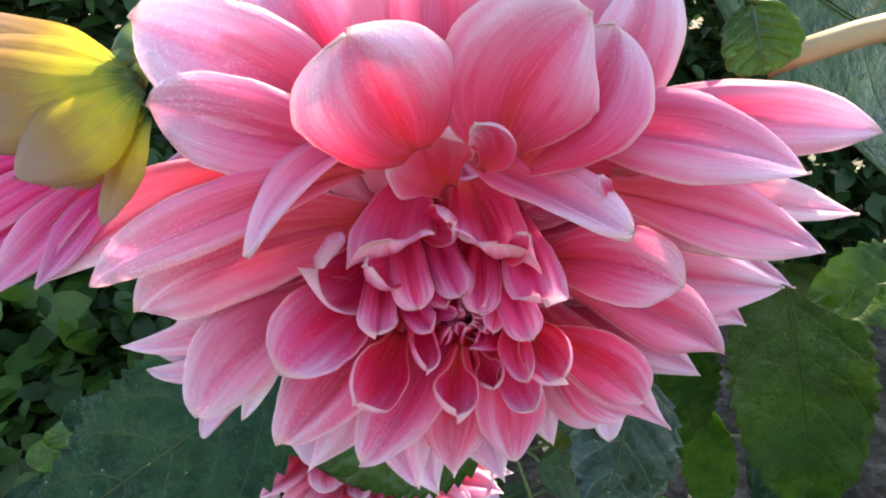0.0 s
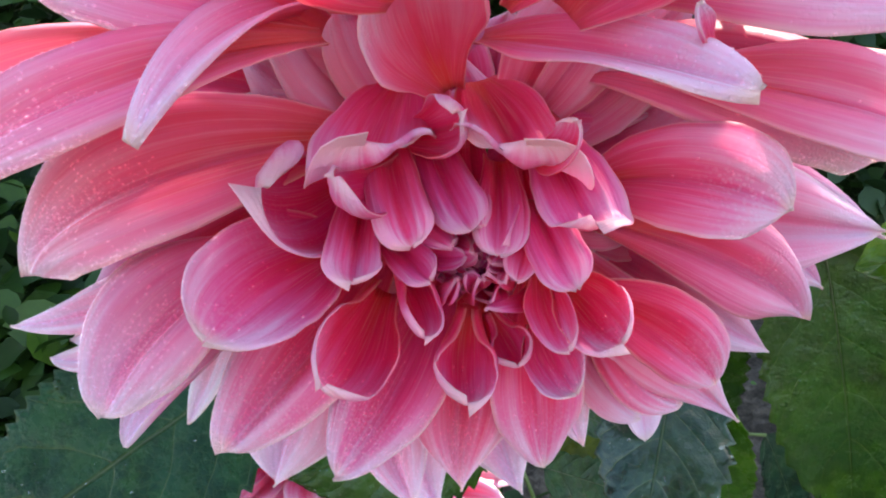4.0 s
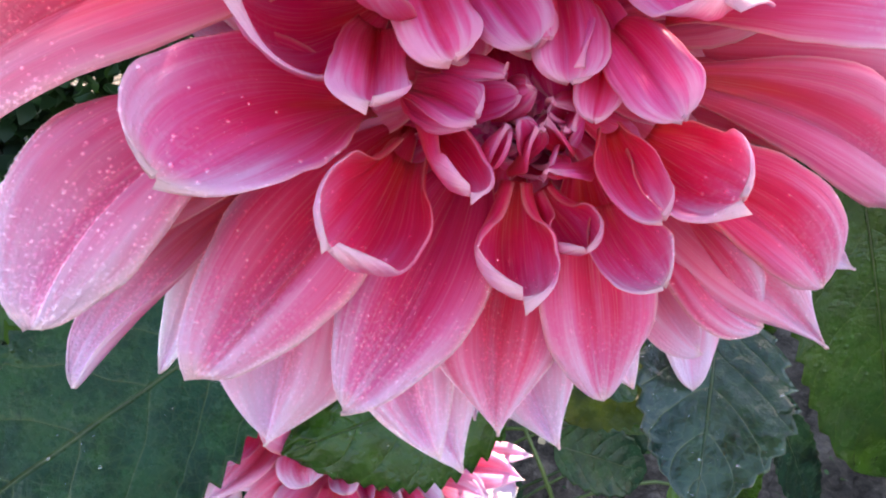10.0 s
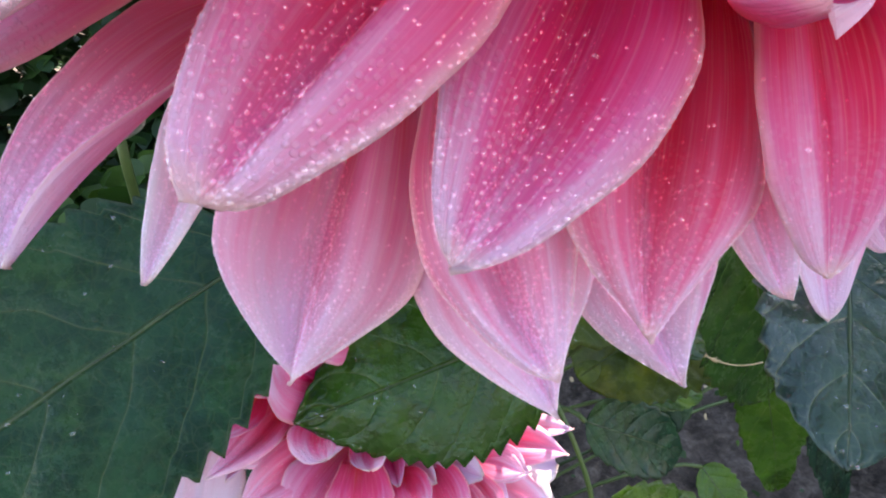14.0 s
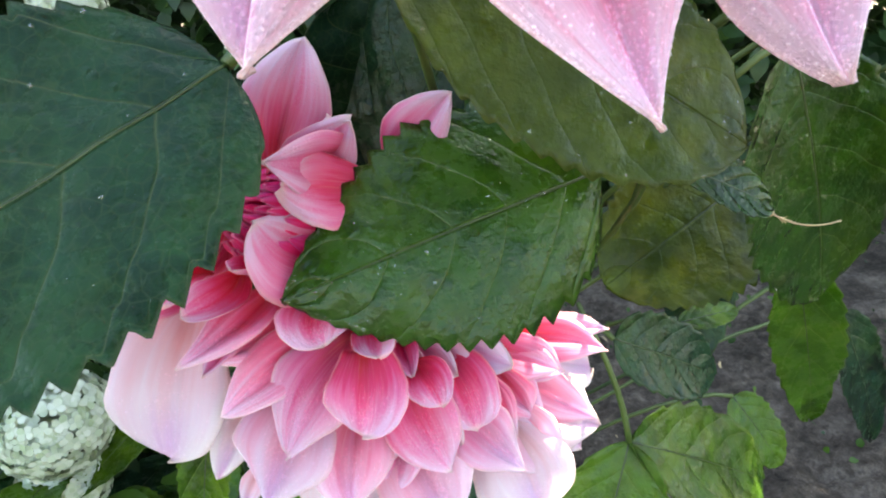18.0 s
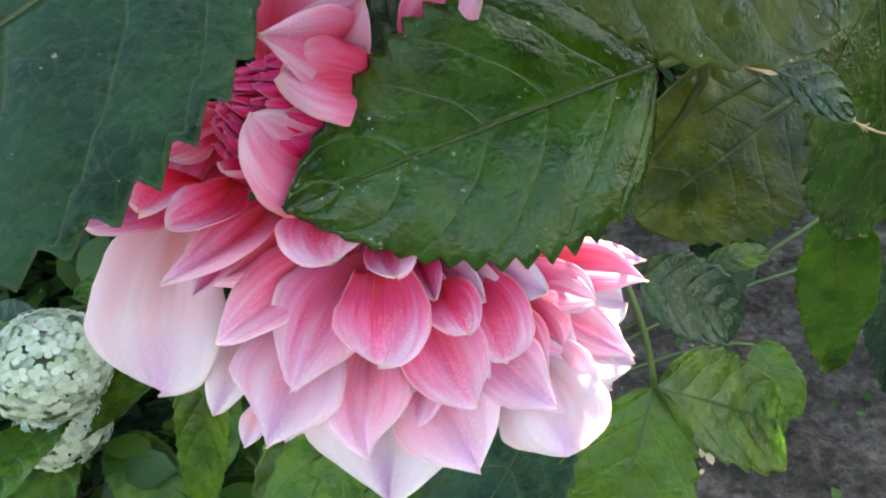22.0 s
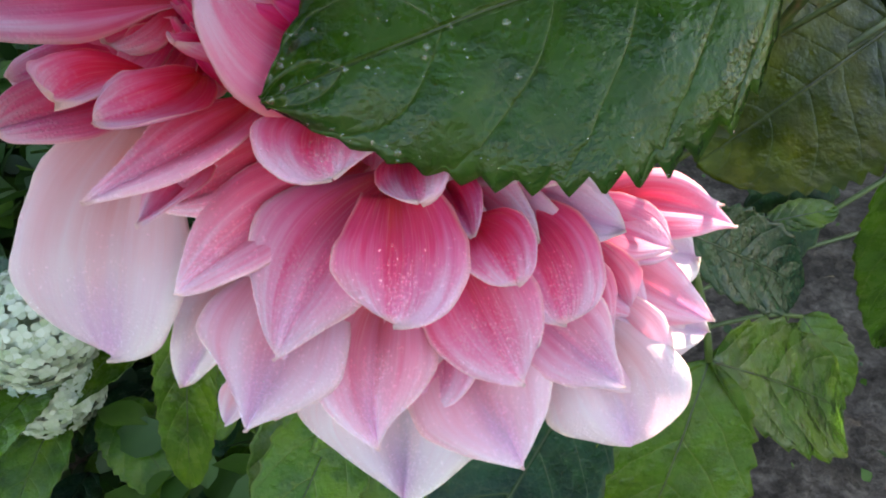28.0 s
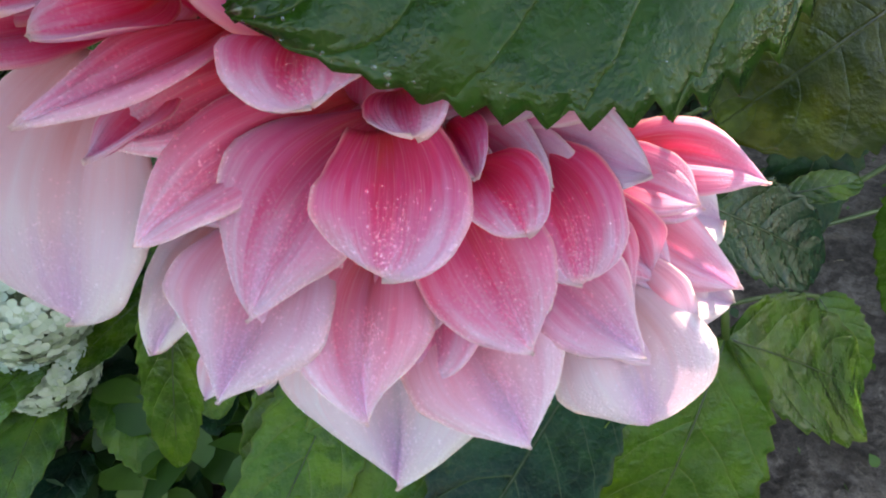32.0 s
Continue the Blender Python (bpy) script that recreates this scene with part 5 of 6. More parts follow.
pn((-0.0651, 0.2921, 0.6940), (-0.0819, 0.2793, 0.6997), (-0.0915, 0.2769, 0.7133), 0.0383, (-0.10, -0.80, 0.60), 0.68, cup=(0.6, 0.5), edge=(-0.3, -0.3), wide=0.55, point=0.55, gull=0.03)
pn((-0.0528, 0.2992, 0.7137), (-0.0696, 0.2882, 0.7187), (-0.0818, 0.2796, 0.7237), 0.0320, (-0.10, -0.80, 0.60), 0.62, cup=(0.6, 0.5), edge=(-0.3, -0.3), wide=0.55, point=0.6, gull=0.03)
pn((-0.0935, 0.2890, 0.6887), (-0.0986, 0.2776, 0.6949), (-0.1001, 0.2694, 0.6987), 0.0148, (-0.09, -0.70, 0.71), 0.36, cup=(1.5, 1.2), wide=0.6, point=0.34, gull=0, hook=0.3)
pn((-0.0828, 0.2936, 0.6730), (-0.0991, 0.2790, 0.6680), (-0.1156, 0.2718, 0.6636), 0.0244, (-0.09, -0.70, 0.71), 0.72, cup=(0.7, 0.5), wide=0.5, point=0.7, gull=0.06, dew=132)
pn((-0.0704, 0.2871, 0.6542), (-0.0843, 0.2683, 0.6344), (-0.0785, 0.2609, 0.6182), 0.0272, (-0.09, -0.70, 0.71), 0.85, cup=(0.7, 0.5), wide=0.55, point=0.7, gull=0.06, dew=132)
pn((-0.0558, 0.2808, 0.6320), (-0.0534, 0.2654, 0.6218), (-0.0550, 0.2593, 0.6077), 0.0260, (-0.09, -0.70, 0.71), 0.95, cup=(0.7, 0.5), wide=0.55, point=0.7, gull=0.06, dew=132)
pn((-0.0300, 0.2853, 0.6318), (-0.0141, 0.2777, 0.6230), (-0.0059, 0.2739, 0.6127), 0.0220, (-0.09, -0.70, 0.71), 0.92, cup=(0.7, 0.5), wide=0.55, point=0.7, gull=0.06)
pn((-0.0238, 0.2926, 0.6401), (-0.0055, 0.2864, 0.6298), (0.0067, 0.2851, 0.6159), 0.0224, (-0.09, -0.70, 0.71), 0.9, cup=(0.7, 0.5), wide=0.55, point=0.7, gull=0.06)
pn((-0.0175, 0.2989, 0.6469), (0.0015, 0.2964, 0.6387), (0.0184, 0.2980, 0.6298), 0.0210, (-0.09, -0.70, 0.71), 0.85, cup=(0.7, 0.5), wide=0.55, point=0.7, gull=0.06)
# those in the shade behind and above
pb(0.0107, 0.2760, 0.5959, 0.0300, 0.04, (0.9, 0.5), 0.08, base=(-0.0101, 0.2920, 0.6237), face=FRONT, age=1.4)
pb(0.0302, 0.3050, 0.5790, 0.0240, 0.00, (0.9, 0.5), 0.06, base=(-0.0012, 0.3050, 0.6140), face=FRONT, age=1.7)
pb(-0.1244, 0.2880, 0.5726, 0.0120, 0.00, (1.0, 0.6), 0.05, base=(-0.1126, 0.2960, 0.5930), face=FRONT, age=1.6)
pb(-0.1060, 0.2860, 0.5761, 0.0120, 0.00, (1.0, 0.6), 0.05, base=(-0.1016, 0.2960, 0.5926), face=FRONT, age=1.6)
pb(-0.0790, 0.2620, 0.6044, 0.0300, 0.04, (0.9, 0.5), 0.10, base=(-0.0810, 0.2900, 0.6317), face=FRONT, wide=0.55, point=0.8, dew=60)
pb(-0.0056, 0.2740, 0.6178, 0.0200, 0.24, (1.0, 0.7), 0.08, base=(-0.0238, 0.2860, 0.6467), face=FRONT, wide=0.5, point=0.8, wave=0.12)
pb(0.0036, 0.2840, 0.6151, 0.0220, 0.18, (1.0, 0.7), 0.08, base=(-0.0166, 0.2920, 0.6429), face=FRONT, wide=0.5, point=0.8, wave=0.12)
pb(-0.0528, 0.2620, 0.6207, 0.0220, 0.24, (0.9, 0.5), 0.12, base=(-0.0563, 0.2840, 0.6456), face=FRONT, wide=0.55, dew=40)
pb(-0.1030, 0.2720, 0.6449, 0.0240, 0.20, (0.9, 0.6), 0.10, base=(-0.0762, 0.2900, 0.6580), face=FRONT, wide=0.5)
pb(-0.0112, 0.2820, 0.6511, 0.0160, 0.30, (1.0, 0.7), 0.05, base=(-0.0236, 0.2900, 0.6529), face=FRONT)
pb(0.0272, 0.3160, 0.6355, 0.0180, 0.16, (1.0, 0.6), 0.04, base=(-0.0063, 0.3120, 0.6446), face=FRONT, wide=0.45, point=0.8)
pb(0.0489, 0.3360, 0.6236, 0.0150, 0.05, (1.0, 0.6), 0.02, base=(0.0062, 0.3300, 0.6330), face=(0.15, -0.45, 0.88), age=1.2, wide=0.5, point=0.8)
pb(0.0150, 0.2940, 0.6332, 0.0220, 0.16, (0.9, 0.5), 0.06, base=(-0.0155, 0.2980, 0.6431), face=(0.15, -0.45, 0.88), wide=0.5, point=0.8)
pb(-0.0768, 0.2840, 0.6464, 0.030, 0.34, (0.9, 0.6), 0.05, base=(-0.0710, 0.3020, 0.6636), face=FRONT)
pb(-0.0623, 0.2820, 0.6419, 0.030, 0.34, (0.9, 0.6), 0.05, base=(-0.0633, 0.3000, 0.6642), face=FRONT)
pb(-0.0885, 0.2860, 0.6490, 0.030, 0.34, (0.9, 0.6), 0.05, base=(-0.0771, 0.3040, 0.6663), face=FRONT)
pb(-0.0684, 0.2860, 0.6597, 0.030, 0.34, (0.9, 0.6), 0.05, base=(-0.0688, 0.3060, 0.6747), face=FRONT)
pb(-0.0501, 0.2840, 0.6554, 0.030, 0.34, (0.9, 0.6), 0.05, base=(-0.0540, 0.3060, 0.6711), face=FRONT)
pb(-0.0152, 0.2960, 0.6349, 0.030, 0.34, (0.9, 0.6), 0.05, base=(-0.0306, 0.3080, 0.6528), face=FRONT)
pb(-0.1392, 0.3020, 0.6830, 0.026, 0.50, (0.9, 0.7), 0.05, base=(-0.1147, 0.3140, 0.6960), face=FRONT, point=0.6)
pb(-0.1286, 0.3000, 0.6778, 0.026, 0.50, (0.9, 0.7), 0.05, base=(-0.1113, 0.3120, 0.6929), face=FRONT, point=0.6)
pb(-0.1511, 0.3060, 0.6762, 0.026, 0.50, (0.9, 0.7), 0.05, base=(-0.1194, 0.3180, 0.6969), face=FRONT, point=0.6)
pb(-0.1324, 0.3060, 0.6913, 0.026, 0.50, (0.9, 0.7), 0.05, base=(-0.1124, 0.3180, 0.7037), face=FRONT, point=0.6)
pb(-0.1182, 0.3000, 0.6774, 0.026, 0.50, (0.9, 0.7), 0.05, base=(-0.1064, 0.3120, 0.6909), face=FRONT, point=0.6)
pb(-0.1560, 0.2860, 0.7030, 0.0360, 0.30, (0.9, 0.6), 0.05, base=(-0.1118, 0.3140, 0.6992), face=BX)
pb(-0.0842, 0.2720, 0.7345, 0.028, 0.34, (0.8, 0.9), 0.10, base=(-0.0673, 0.3250, 0.7192), face=(-0.1, -0.95, 0.2), wide=0.56, point=0.75)
pb(-0.0600, 0.3000, 0.7390, 0.030, 0.32, (0.9, 0.7), 0.04, base=(-0.0887, 0.320, 0.7100), face=(0.3, -0.9, 0.2))
pb(-0.0680, 0.3040, 0.7400, 0.026, 0.36, (0.9, 0.9), 0.04, base=(-0.0850, 0.318, 0.7080), face=(0.5, -0.8, 0.2))
pb(-0.0775, 0.3300, 0.7640, 0.036, 0.05, (0.8, 0.5), 0.04, base=(-0.0980, 0.328, 0.7120), face=(0.1, -1.0, 0.1))
pb(-0.0251, 0.3000, 0.7470, 0.026, 0.20, (0.9, 0.5), 0.06, base=(-0.0500, 0.316, 0.7150), face=(-0.3, -0.9, 0.3), wide=0.5, wave=0.12)
pb(-0.0280, 0.2960, 0.7240, 0.024, 0.35, (0.9, 0.7), 0.06, base=(-0.0480, 0.312, 0.7000), face=(-0.3, -0.9, 0.3))
CA = unit(np.cross(BX, (0, 0, 1)))
CB = np.cross(CA, BX)
for ring_, (count, reach, fwd, lay, wid) in enumerate([(20, 0.066, -0.014, 0.0, 0.030), (18, 0.052, -0.004, 0.2, 0.026), (14, 0.036, 0.004, 0.35, 0.020)]):
    for k in range(count):
        a = 2 * math.pi * (k + 0.41 * ring_ + rng2.uniform(-0.2, 0.2)) / count
        way = CA * math.cos(a) + CB * math.sin(a)
        p = HEART_B + way * reach * rng2.uniform(0.92, 1.05) + BX * fwd
        if way[0] > -0.3 and way[2] < 0.5:
            pb(*p, wid, lay, (1.3, 0.7), 0.08, rows=14)
EYE_B2 = EYE_B + np.array((0.008, -0.004, 0.006))
for k in range(60):
    a, r = 2.399963 * k, 0.0010 + 0.0026 * math.sqrt(k)
    way = CA * math.cos(a) + CB * math.sin(a)
    foot = EYE_B2 - BX * 0.024 + way * r * 1.15
    top_ = EYE_B2 + BX * (0.004 - 0.00016 * k + rng2.uniform(-0.002, 0.002)) + way * r * 0.85
    petal(flower_b, foot, top_, 0.0085 + 0.0008 * math.sqrt(k), -way, (1.7, 1.2), -0.06, 0.4, age=0.001 * k, rows=12, rng=rng2, point=0.7, gull=0.04, wide=0.5)
flush_dew("dahlia_flower.001", flower_b)
cup_b = HEART_B - BX * 0.026
tube("calyx", curve_pts(HEART_B, HEART_B - BX * 0.010, HEART_B - BX * 0.018, cup_b, 7), [0.013, 0.015, 0.015, 0.013, 0.010, 0.006, 0.004], STEM, flower_b, "", 14)
tube("stem", curve_pts(cup_b, cup_b - BX * 0.04, (0.00, 0.42, 0.52), (-0.01, 0.52, 0.0), 14), [0.0034] * 14, STEM, flower_b, "green flower stalk")
settle(flower_b)


# ---------------------------------------------------------------- the third bloom, seen from behind
HEART_C = np.array((-0.0716, 0.1220, 0.9413))
rng3 = random.Random(37)
flower_c = thing("dahlia_flower", HEART_C, "violet pink dahlia bloom turned away showing its golden bracts", "flower", "dahlia blooms")


def pc(base, tip, width, age=0.30, face=(-0.15, -0.95, 0.2), cup=(0.9, 0.6), bow=0.05, material=None, name="petal", **more):
    ob = petal(flower_c, base, tip, width, face, cup, bow, age=age, rng=rng3, **more)
    ob.name = name
    ob.data.materials[0] = material or PETAL_VIOLET
    return ob


pc((-0.0801, 0.1280, 0.9313), (-0.1457, 0.1350, 0.9103), 0.013, 0.58)
pc((-0.0807, 0.1280, 0.9285), (-0.1454, 0.1300, 0.9029), 0.013, 0.40)
pc((-0.0795, 0.1270, 0.9266), (-0.1462, 0.1270, 0.8931), 0.014, 0.70)
pc((-0.0788, 0.1260, 0.9251), (-0.1385, 0.1230, 0.8866), 0.014, 0.48)
pc((-0.0779, 0.1250, 0.9235), (-0.1233, 0.1190, 0.8840), 0.013, 0.78)
pc((-0.0766, 0.1240, 0.9216), (-0.1053, 0.1160, 0.8894), 0.011, 0.58)
pc((-0.0760, 0.1230, 0.9205), (-0.1016, 0.1200, 0.8915), 0.010, 0.40)
pc((-0.0828, 0.1320, 0.9326), (-0.1503, 0.1420, 0.9147), 0.014, 0.70)
pc((-0.0849, 0.1340, 0.9351), (-0.1425, 0.1420, 0.9325), 0.015, 0.48)
pc((-0.0855, 0.1360, 0.9376), (-0.1421, 0.1450, 0.9411), 0.014, 0.78)
pc((-0.0845, 0.1340, 0.9263), (-0.1527, 0.1400, 0.8926), 0.018, 0.58)
pc((-0.0836, 0.1340, 0.9233), (-0.1418, 0.1360, 0.8837), 0.018, 0.40)
pc((-0.0861, 0.1380, 0.9402), (-0.1384, 0.1460, 0.9499), 0.014, 0.70)
pc((-0.0694, 0.1200, 0.9417), (-0.0923, 0.1040, 0.9239), 0.0235, 0.8, (-0.1, -0.95, 0.3), (-0.8, -0.5), 0.10, BRACT, "bract", wide=0.5, point=0.55, gull=0.01, roll=0.02, wave=0.03)
pc((-0.0706, 0.1210, 0.9428), (-0.1084, 0.1100, 0.9314), 0.0210, 0.8, (-0.1, -0.95, 0.3), (-0.8, -0.5), 0.10, BRACT, "bract", wide=0.5, point=0.55, gull=0.01, roll=0.02, wave=0.03)
pc((-0.0715, 0.1220, 0.9436), (-0.1106, 0.1180, 0.9492), 0.0200, 0.8, (-0.1, -0.60, 0.8), (-0.8, -0.5), 0.08, BRACT, "bract", wide=0.5, point=0.55, gull=0.01, roll=0.02, wave=0.03)
pc((-0.0686, 0.1200, 0.9346), (-0.0779, 0.1080, 0.9114), 0.0095, 0.8, (-0.1, -0.95, 0.3), (-0.8, -0.5), 0.06, BRACT, "bract", wide=0.5, point=0.55, gull=0.01, roll=0.02, wave=0.03)
pc((-0.0736, 0.1240, 0.9451), (-0.1126, 0.1280, 0.9559), 0.0140, 0.8, (-0.1, -0.60, 0.8), (-0.8, -0.5), 0.04, BRACT, "bract", wide=0.5, point=0.55, gull=0.01, roll=0.02, wave=0.03)
pc((-0.0719, 0.1240, 0.9371), (-0.0983, 0.1220, 0.9157), 0.0180, 0.8, (-0.1, -0.95, 0.3), (-0.8, -0.5), 0.06, BRACT, "bract", wide=0.5, point=0.55, gull=0.01, roll=0.02, wave=0.03)
tube("calyx", curve_pts((-0.0765, 0.1300, 0.9474), (-0.0752, 0.1280, 0.9437), (-0.0769, 0.1280, 0.9404), (-0.0818, 0.1300, 0.9358), 6), [0.0035, 0.0045, 0.0050, 0.0048, 0.0040, 0.0030], STEM, flower_c, "", 14)
tube("stem", curve_pts((-0.0764, 0.1300, 0.9461), (-0.0876, 0.1500, 0.9617), (-0.06, 0.50, 1.05), (-0.02, 0.53, 0.0), 18), [0.0042] * 18, STEM, flower_c, "green flower stalk")
settle(flower_c)


# ---------------------------------------------------------------- leaves of the dahlia
plant = thing("dahlia_plant", (-0.01, 0.52, 0.0), "dahlia plant with broad dark green wet toothed leaves", "plant")
rng4 = random.Random(5)


def lf(base, tip, width, face, material=None, **more):
    return leaf(plant, base, tip, width, face, material or LEAF, rng=rng4, **more)


def stalk(*pts, r=0.0017):
    return tube("leaf_stalk", curve_pts(*pts, 10), [r * 1.2 - r * 0.04 * i for i in range(10)], STEM, plant)


tube("main_stem", curve_pts((-0.01, 0.52, 0.0), (-0.01, 0.51, 0.25), (0.0, 0.50, 0.5), (0.01, 0.45, 0.92), 16), [0.008 - 0.0002 * i for i in range(16)], STEM, plant)
# broad leaf beside the lower bloom
lf((-0.088, 0.268, 0.764), (-0.210, 0.194, 0.697), 0.108, (0.04, -0.71, 0.70), wide=0.42, teeth=19, depth=0.11, bow=0.02, cup=0.15, rows=160, dew=110)
stalk((-0.088, 0.268, 0.764), (-0.072, 0.285, 0.785), (-0.03, 0.40, 0.80), (0.005, 0.470, 0.75))
# leaf lying over the lower bloom
lf((0.0285, 0.3007, 0.7163), (-0.0844, 0.2654, 0.6888), 0.092, (-0.02, -0.87, 0.50), LEAF_WET, wide=0.38, point=0.92, teeth=14, depth=0.11, bow=0.07, cup=-0.40, rows=160, dew=170)
stalk((0.0285, 0.3007, 0.7163), (0.06, 0.300, 0.73), (0.07, 0.34, 0.68), (0.0, 0.495, 0.5))
# leaf above it, pale and thin
lf((-0.0441, 0.2834, 0.7910), (0.0716, 0.2845, 0.7280), 0.0751, (-0.01, -0.83, 0.56), LEAF_OLD, wide=0.5, point=0.72, teeth=12, depth=0.07, cup=0.12, rows=140, dew=60)
stalk((-0.0441, 0.2834, 0.7910), (-0.040, 0.29, 0.795), (-0.02, 0.38, 0.70), (0.0, 0.495, 0.55))
# torn stalk with a scrap of blade
tube("leaf_stalk", curve_pts((0.040, 0.295, 0.722), (0.060, 0.300, 0.714), (0.077, 0.299, 0.705), (0.0935, 0.2985, 0.6965), 8), [0.0020, 0.0019, 0.0018, 0.0018, 0.0017, 0.0017, 0.0017, 0.0015], STRAW, plant, "torn brown leaf stalk with frayed fibres")
lf((0.050, 0.300, 0.719), (0.0940, 0.2990, 0.6990), 0.021, (0.1, -0.7, 0.7), LEAF_WET, wide=0.6, point=0.45, teeth=5, depth=0.12, wave=0.08, rows=70)
for k in range(6):
    tube("fibre", curve_pts((0.0930, 0.2985, 0.6968), (0.0955, 0.298, 0.6955), (0.0975, 0.298, 0.694), (0.0985 + 0.004 * rng4.random(), 0.2985, 0.6915 + 0.004 * rng4.random()), 5), [0.0003, 0.0003, 0.0002, 0.0002, 0.0001], STRAW, plant, "", 5)
tube("fibre", curve_pts((0.0930, 0.2985, 0.6968), (0.101, 0.2975, 0.692), (0.110, 0.2975, 0.689), (0.121, 0.2985, 0.692), 9), [0.00035] * 9, STRAW, plant, "", 5)
# right hand side, behind
lf((0.135, 0.375, 0.745), (0.190, 0.390, 0.600), 0.100, (-0.1, -0.70, 0.72), LEAF_WET, wide=0.45, dew=60)
stalk((0.135, 0.375, 0.745), (0.10, 0.345, 0.76), (0.09, 0.37, 0.70), (0.0, 0.495, 0.55))
lf((0.1733, 0.455, 0.6553), (0.0676, 0.405, 0.6074), 0.106, (0.15, -0.75, 0.62), LEAF_OLD, wide=0.45, cup=0.45, teeth=14)
stalk((0.1733, 0.455, 0.6553), (0.18, 0.46, 0.67), (0.12, 0.40, 0.65), (0.0, 0.495, 0.50))
lf((0.2611, 0.520, 0.5541), (0.3299, 0.540, 0.357), 0.064, (-0.3, -0.85, 0.40), LEAF_LIGHT, wide=0.36, point=0.8, hook=-0.2, teeth=10, wave=0.15)
stalk((0.2611, 0.520, 0.5541), (0.28, 0.51, 0.58), (0.2, 0.45, 0.55), (0.0, 0.495, 0.40))
# compound leaf at the lower right
lf((0.0800, 0.3720, 0.5145), (0.2100, 0.4250, 0.4150), 0.080, (0.0, -0.60, 0.80), LEAF_LIGHT, wide=0.5, teeth=9)
lf((0.1412, 0.4600, 0.5403), (0.1896, 0.4700, 0.5434), 0.022, (0.2, -0.5, 0.8), LEAF_LIGHT, wide=0.5, teeth=6, rows=50)
stalk((0.1412, 0.4600, 0.5403), (0.1306, 0.4600, 0.5315), (0.10, 0.44, 0.60), (0.01, 0.495, 0.45))
lf((0.0800, 0.3720, 0.5145), (0.0400, 0.3300, 0.3900), 0.090, (0.1, -0.75, 0.65), LEAF_LIGHT, wide=0.5)
stalk((0.0800, 0.3720, 0.5145), (0.075, 0.38, 0.55), (0.06, 0.38, 0.58), (0.05, 0.40, 0.60))
# leaf that hangs by the open bloom
lf((0.0970, 0.2426, 0.7861), (0.0715, 0.1818, 0.7415), 0.0545, (-0.15, -0.75, 0.64), LEAF_GLOSS, wide=0.45, point=0.8, teeth=11, depth=0.12, bow=0.05, wave=0.10, rows=120, dew=60)
stalk((0.0970, 0.2426, 0.7861), (0.0920, 0.2626, 0.8061), (0.06, 0.30, 0.78), (0.0, 0.495, 0.60))
# darker leaves farther right
lf((0.215, 0.350, 0.800), (0.275, 0.335, 0.605), 0.100, (-0.25, -0.70, 0.65), LEAF_WET, wide=0.42, teeth=15)
stalk((0.215, 0.350, 0.800), (0.20, 0.35, 0.82), (0.12, 0.38, 0.75), (0.0, 0.495, 0.60))
lf((0.290, 0.310, 0.815), (0.207, 0.305, 0.798), 0.054, (0.0, -0.75, 0.66), LEAF_LIGHT, wide=0.50, point=1.0, teeth=13, depth=0.12)
stalk((0.290, 0.310, 0.815), (0.30, 0.31, 0.82), (0.20, 0.40, 0.75), (0.0, 0.495, 0.55))
lf((0.085, 0.230, 0.985), (0.300, 0.300, 0.880), 0.120, (-0.1, -0.85, 0.5), LEAF_WET, wide=0.5)
stalk((0.085, 0.230, 0.985), (0.07, 0.24, 0.99), (0.08, 0.35, 0.9), (0.01, 0.46, 0.85))
lf((0.0866, 0.1720, 0.9603), (0.0924, 0.1680, 0.9410), 0.026, (0.1, -0.95, 0.2), LEAF_LIGHT, wide=0.55, point=0.4, teeth=5, rows=60)
stalk((0.0866, 0.1720, 0.9603), (0.10, 0.18, 1.0), (0.08, 0.30, 0.99), (0.01, 0.46, 0.85))
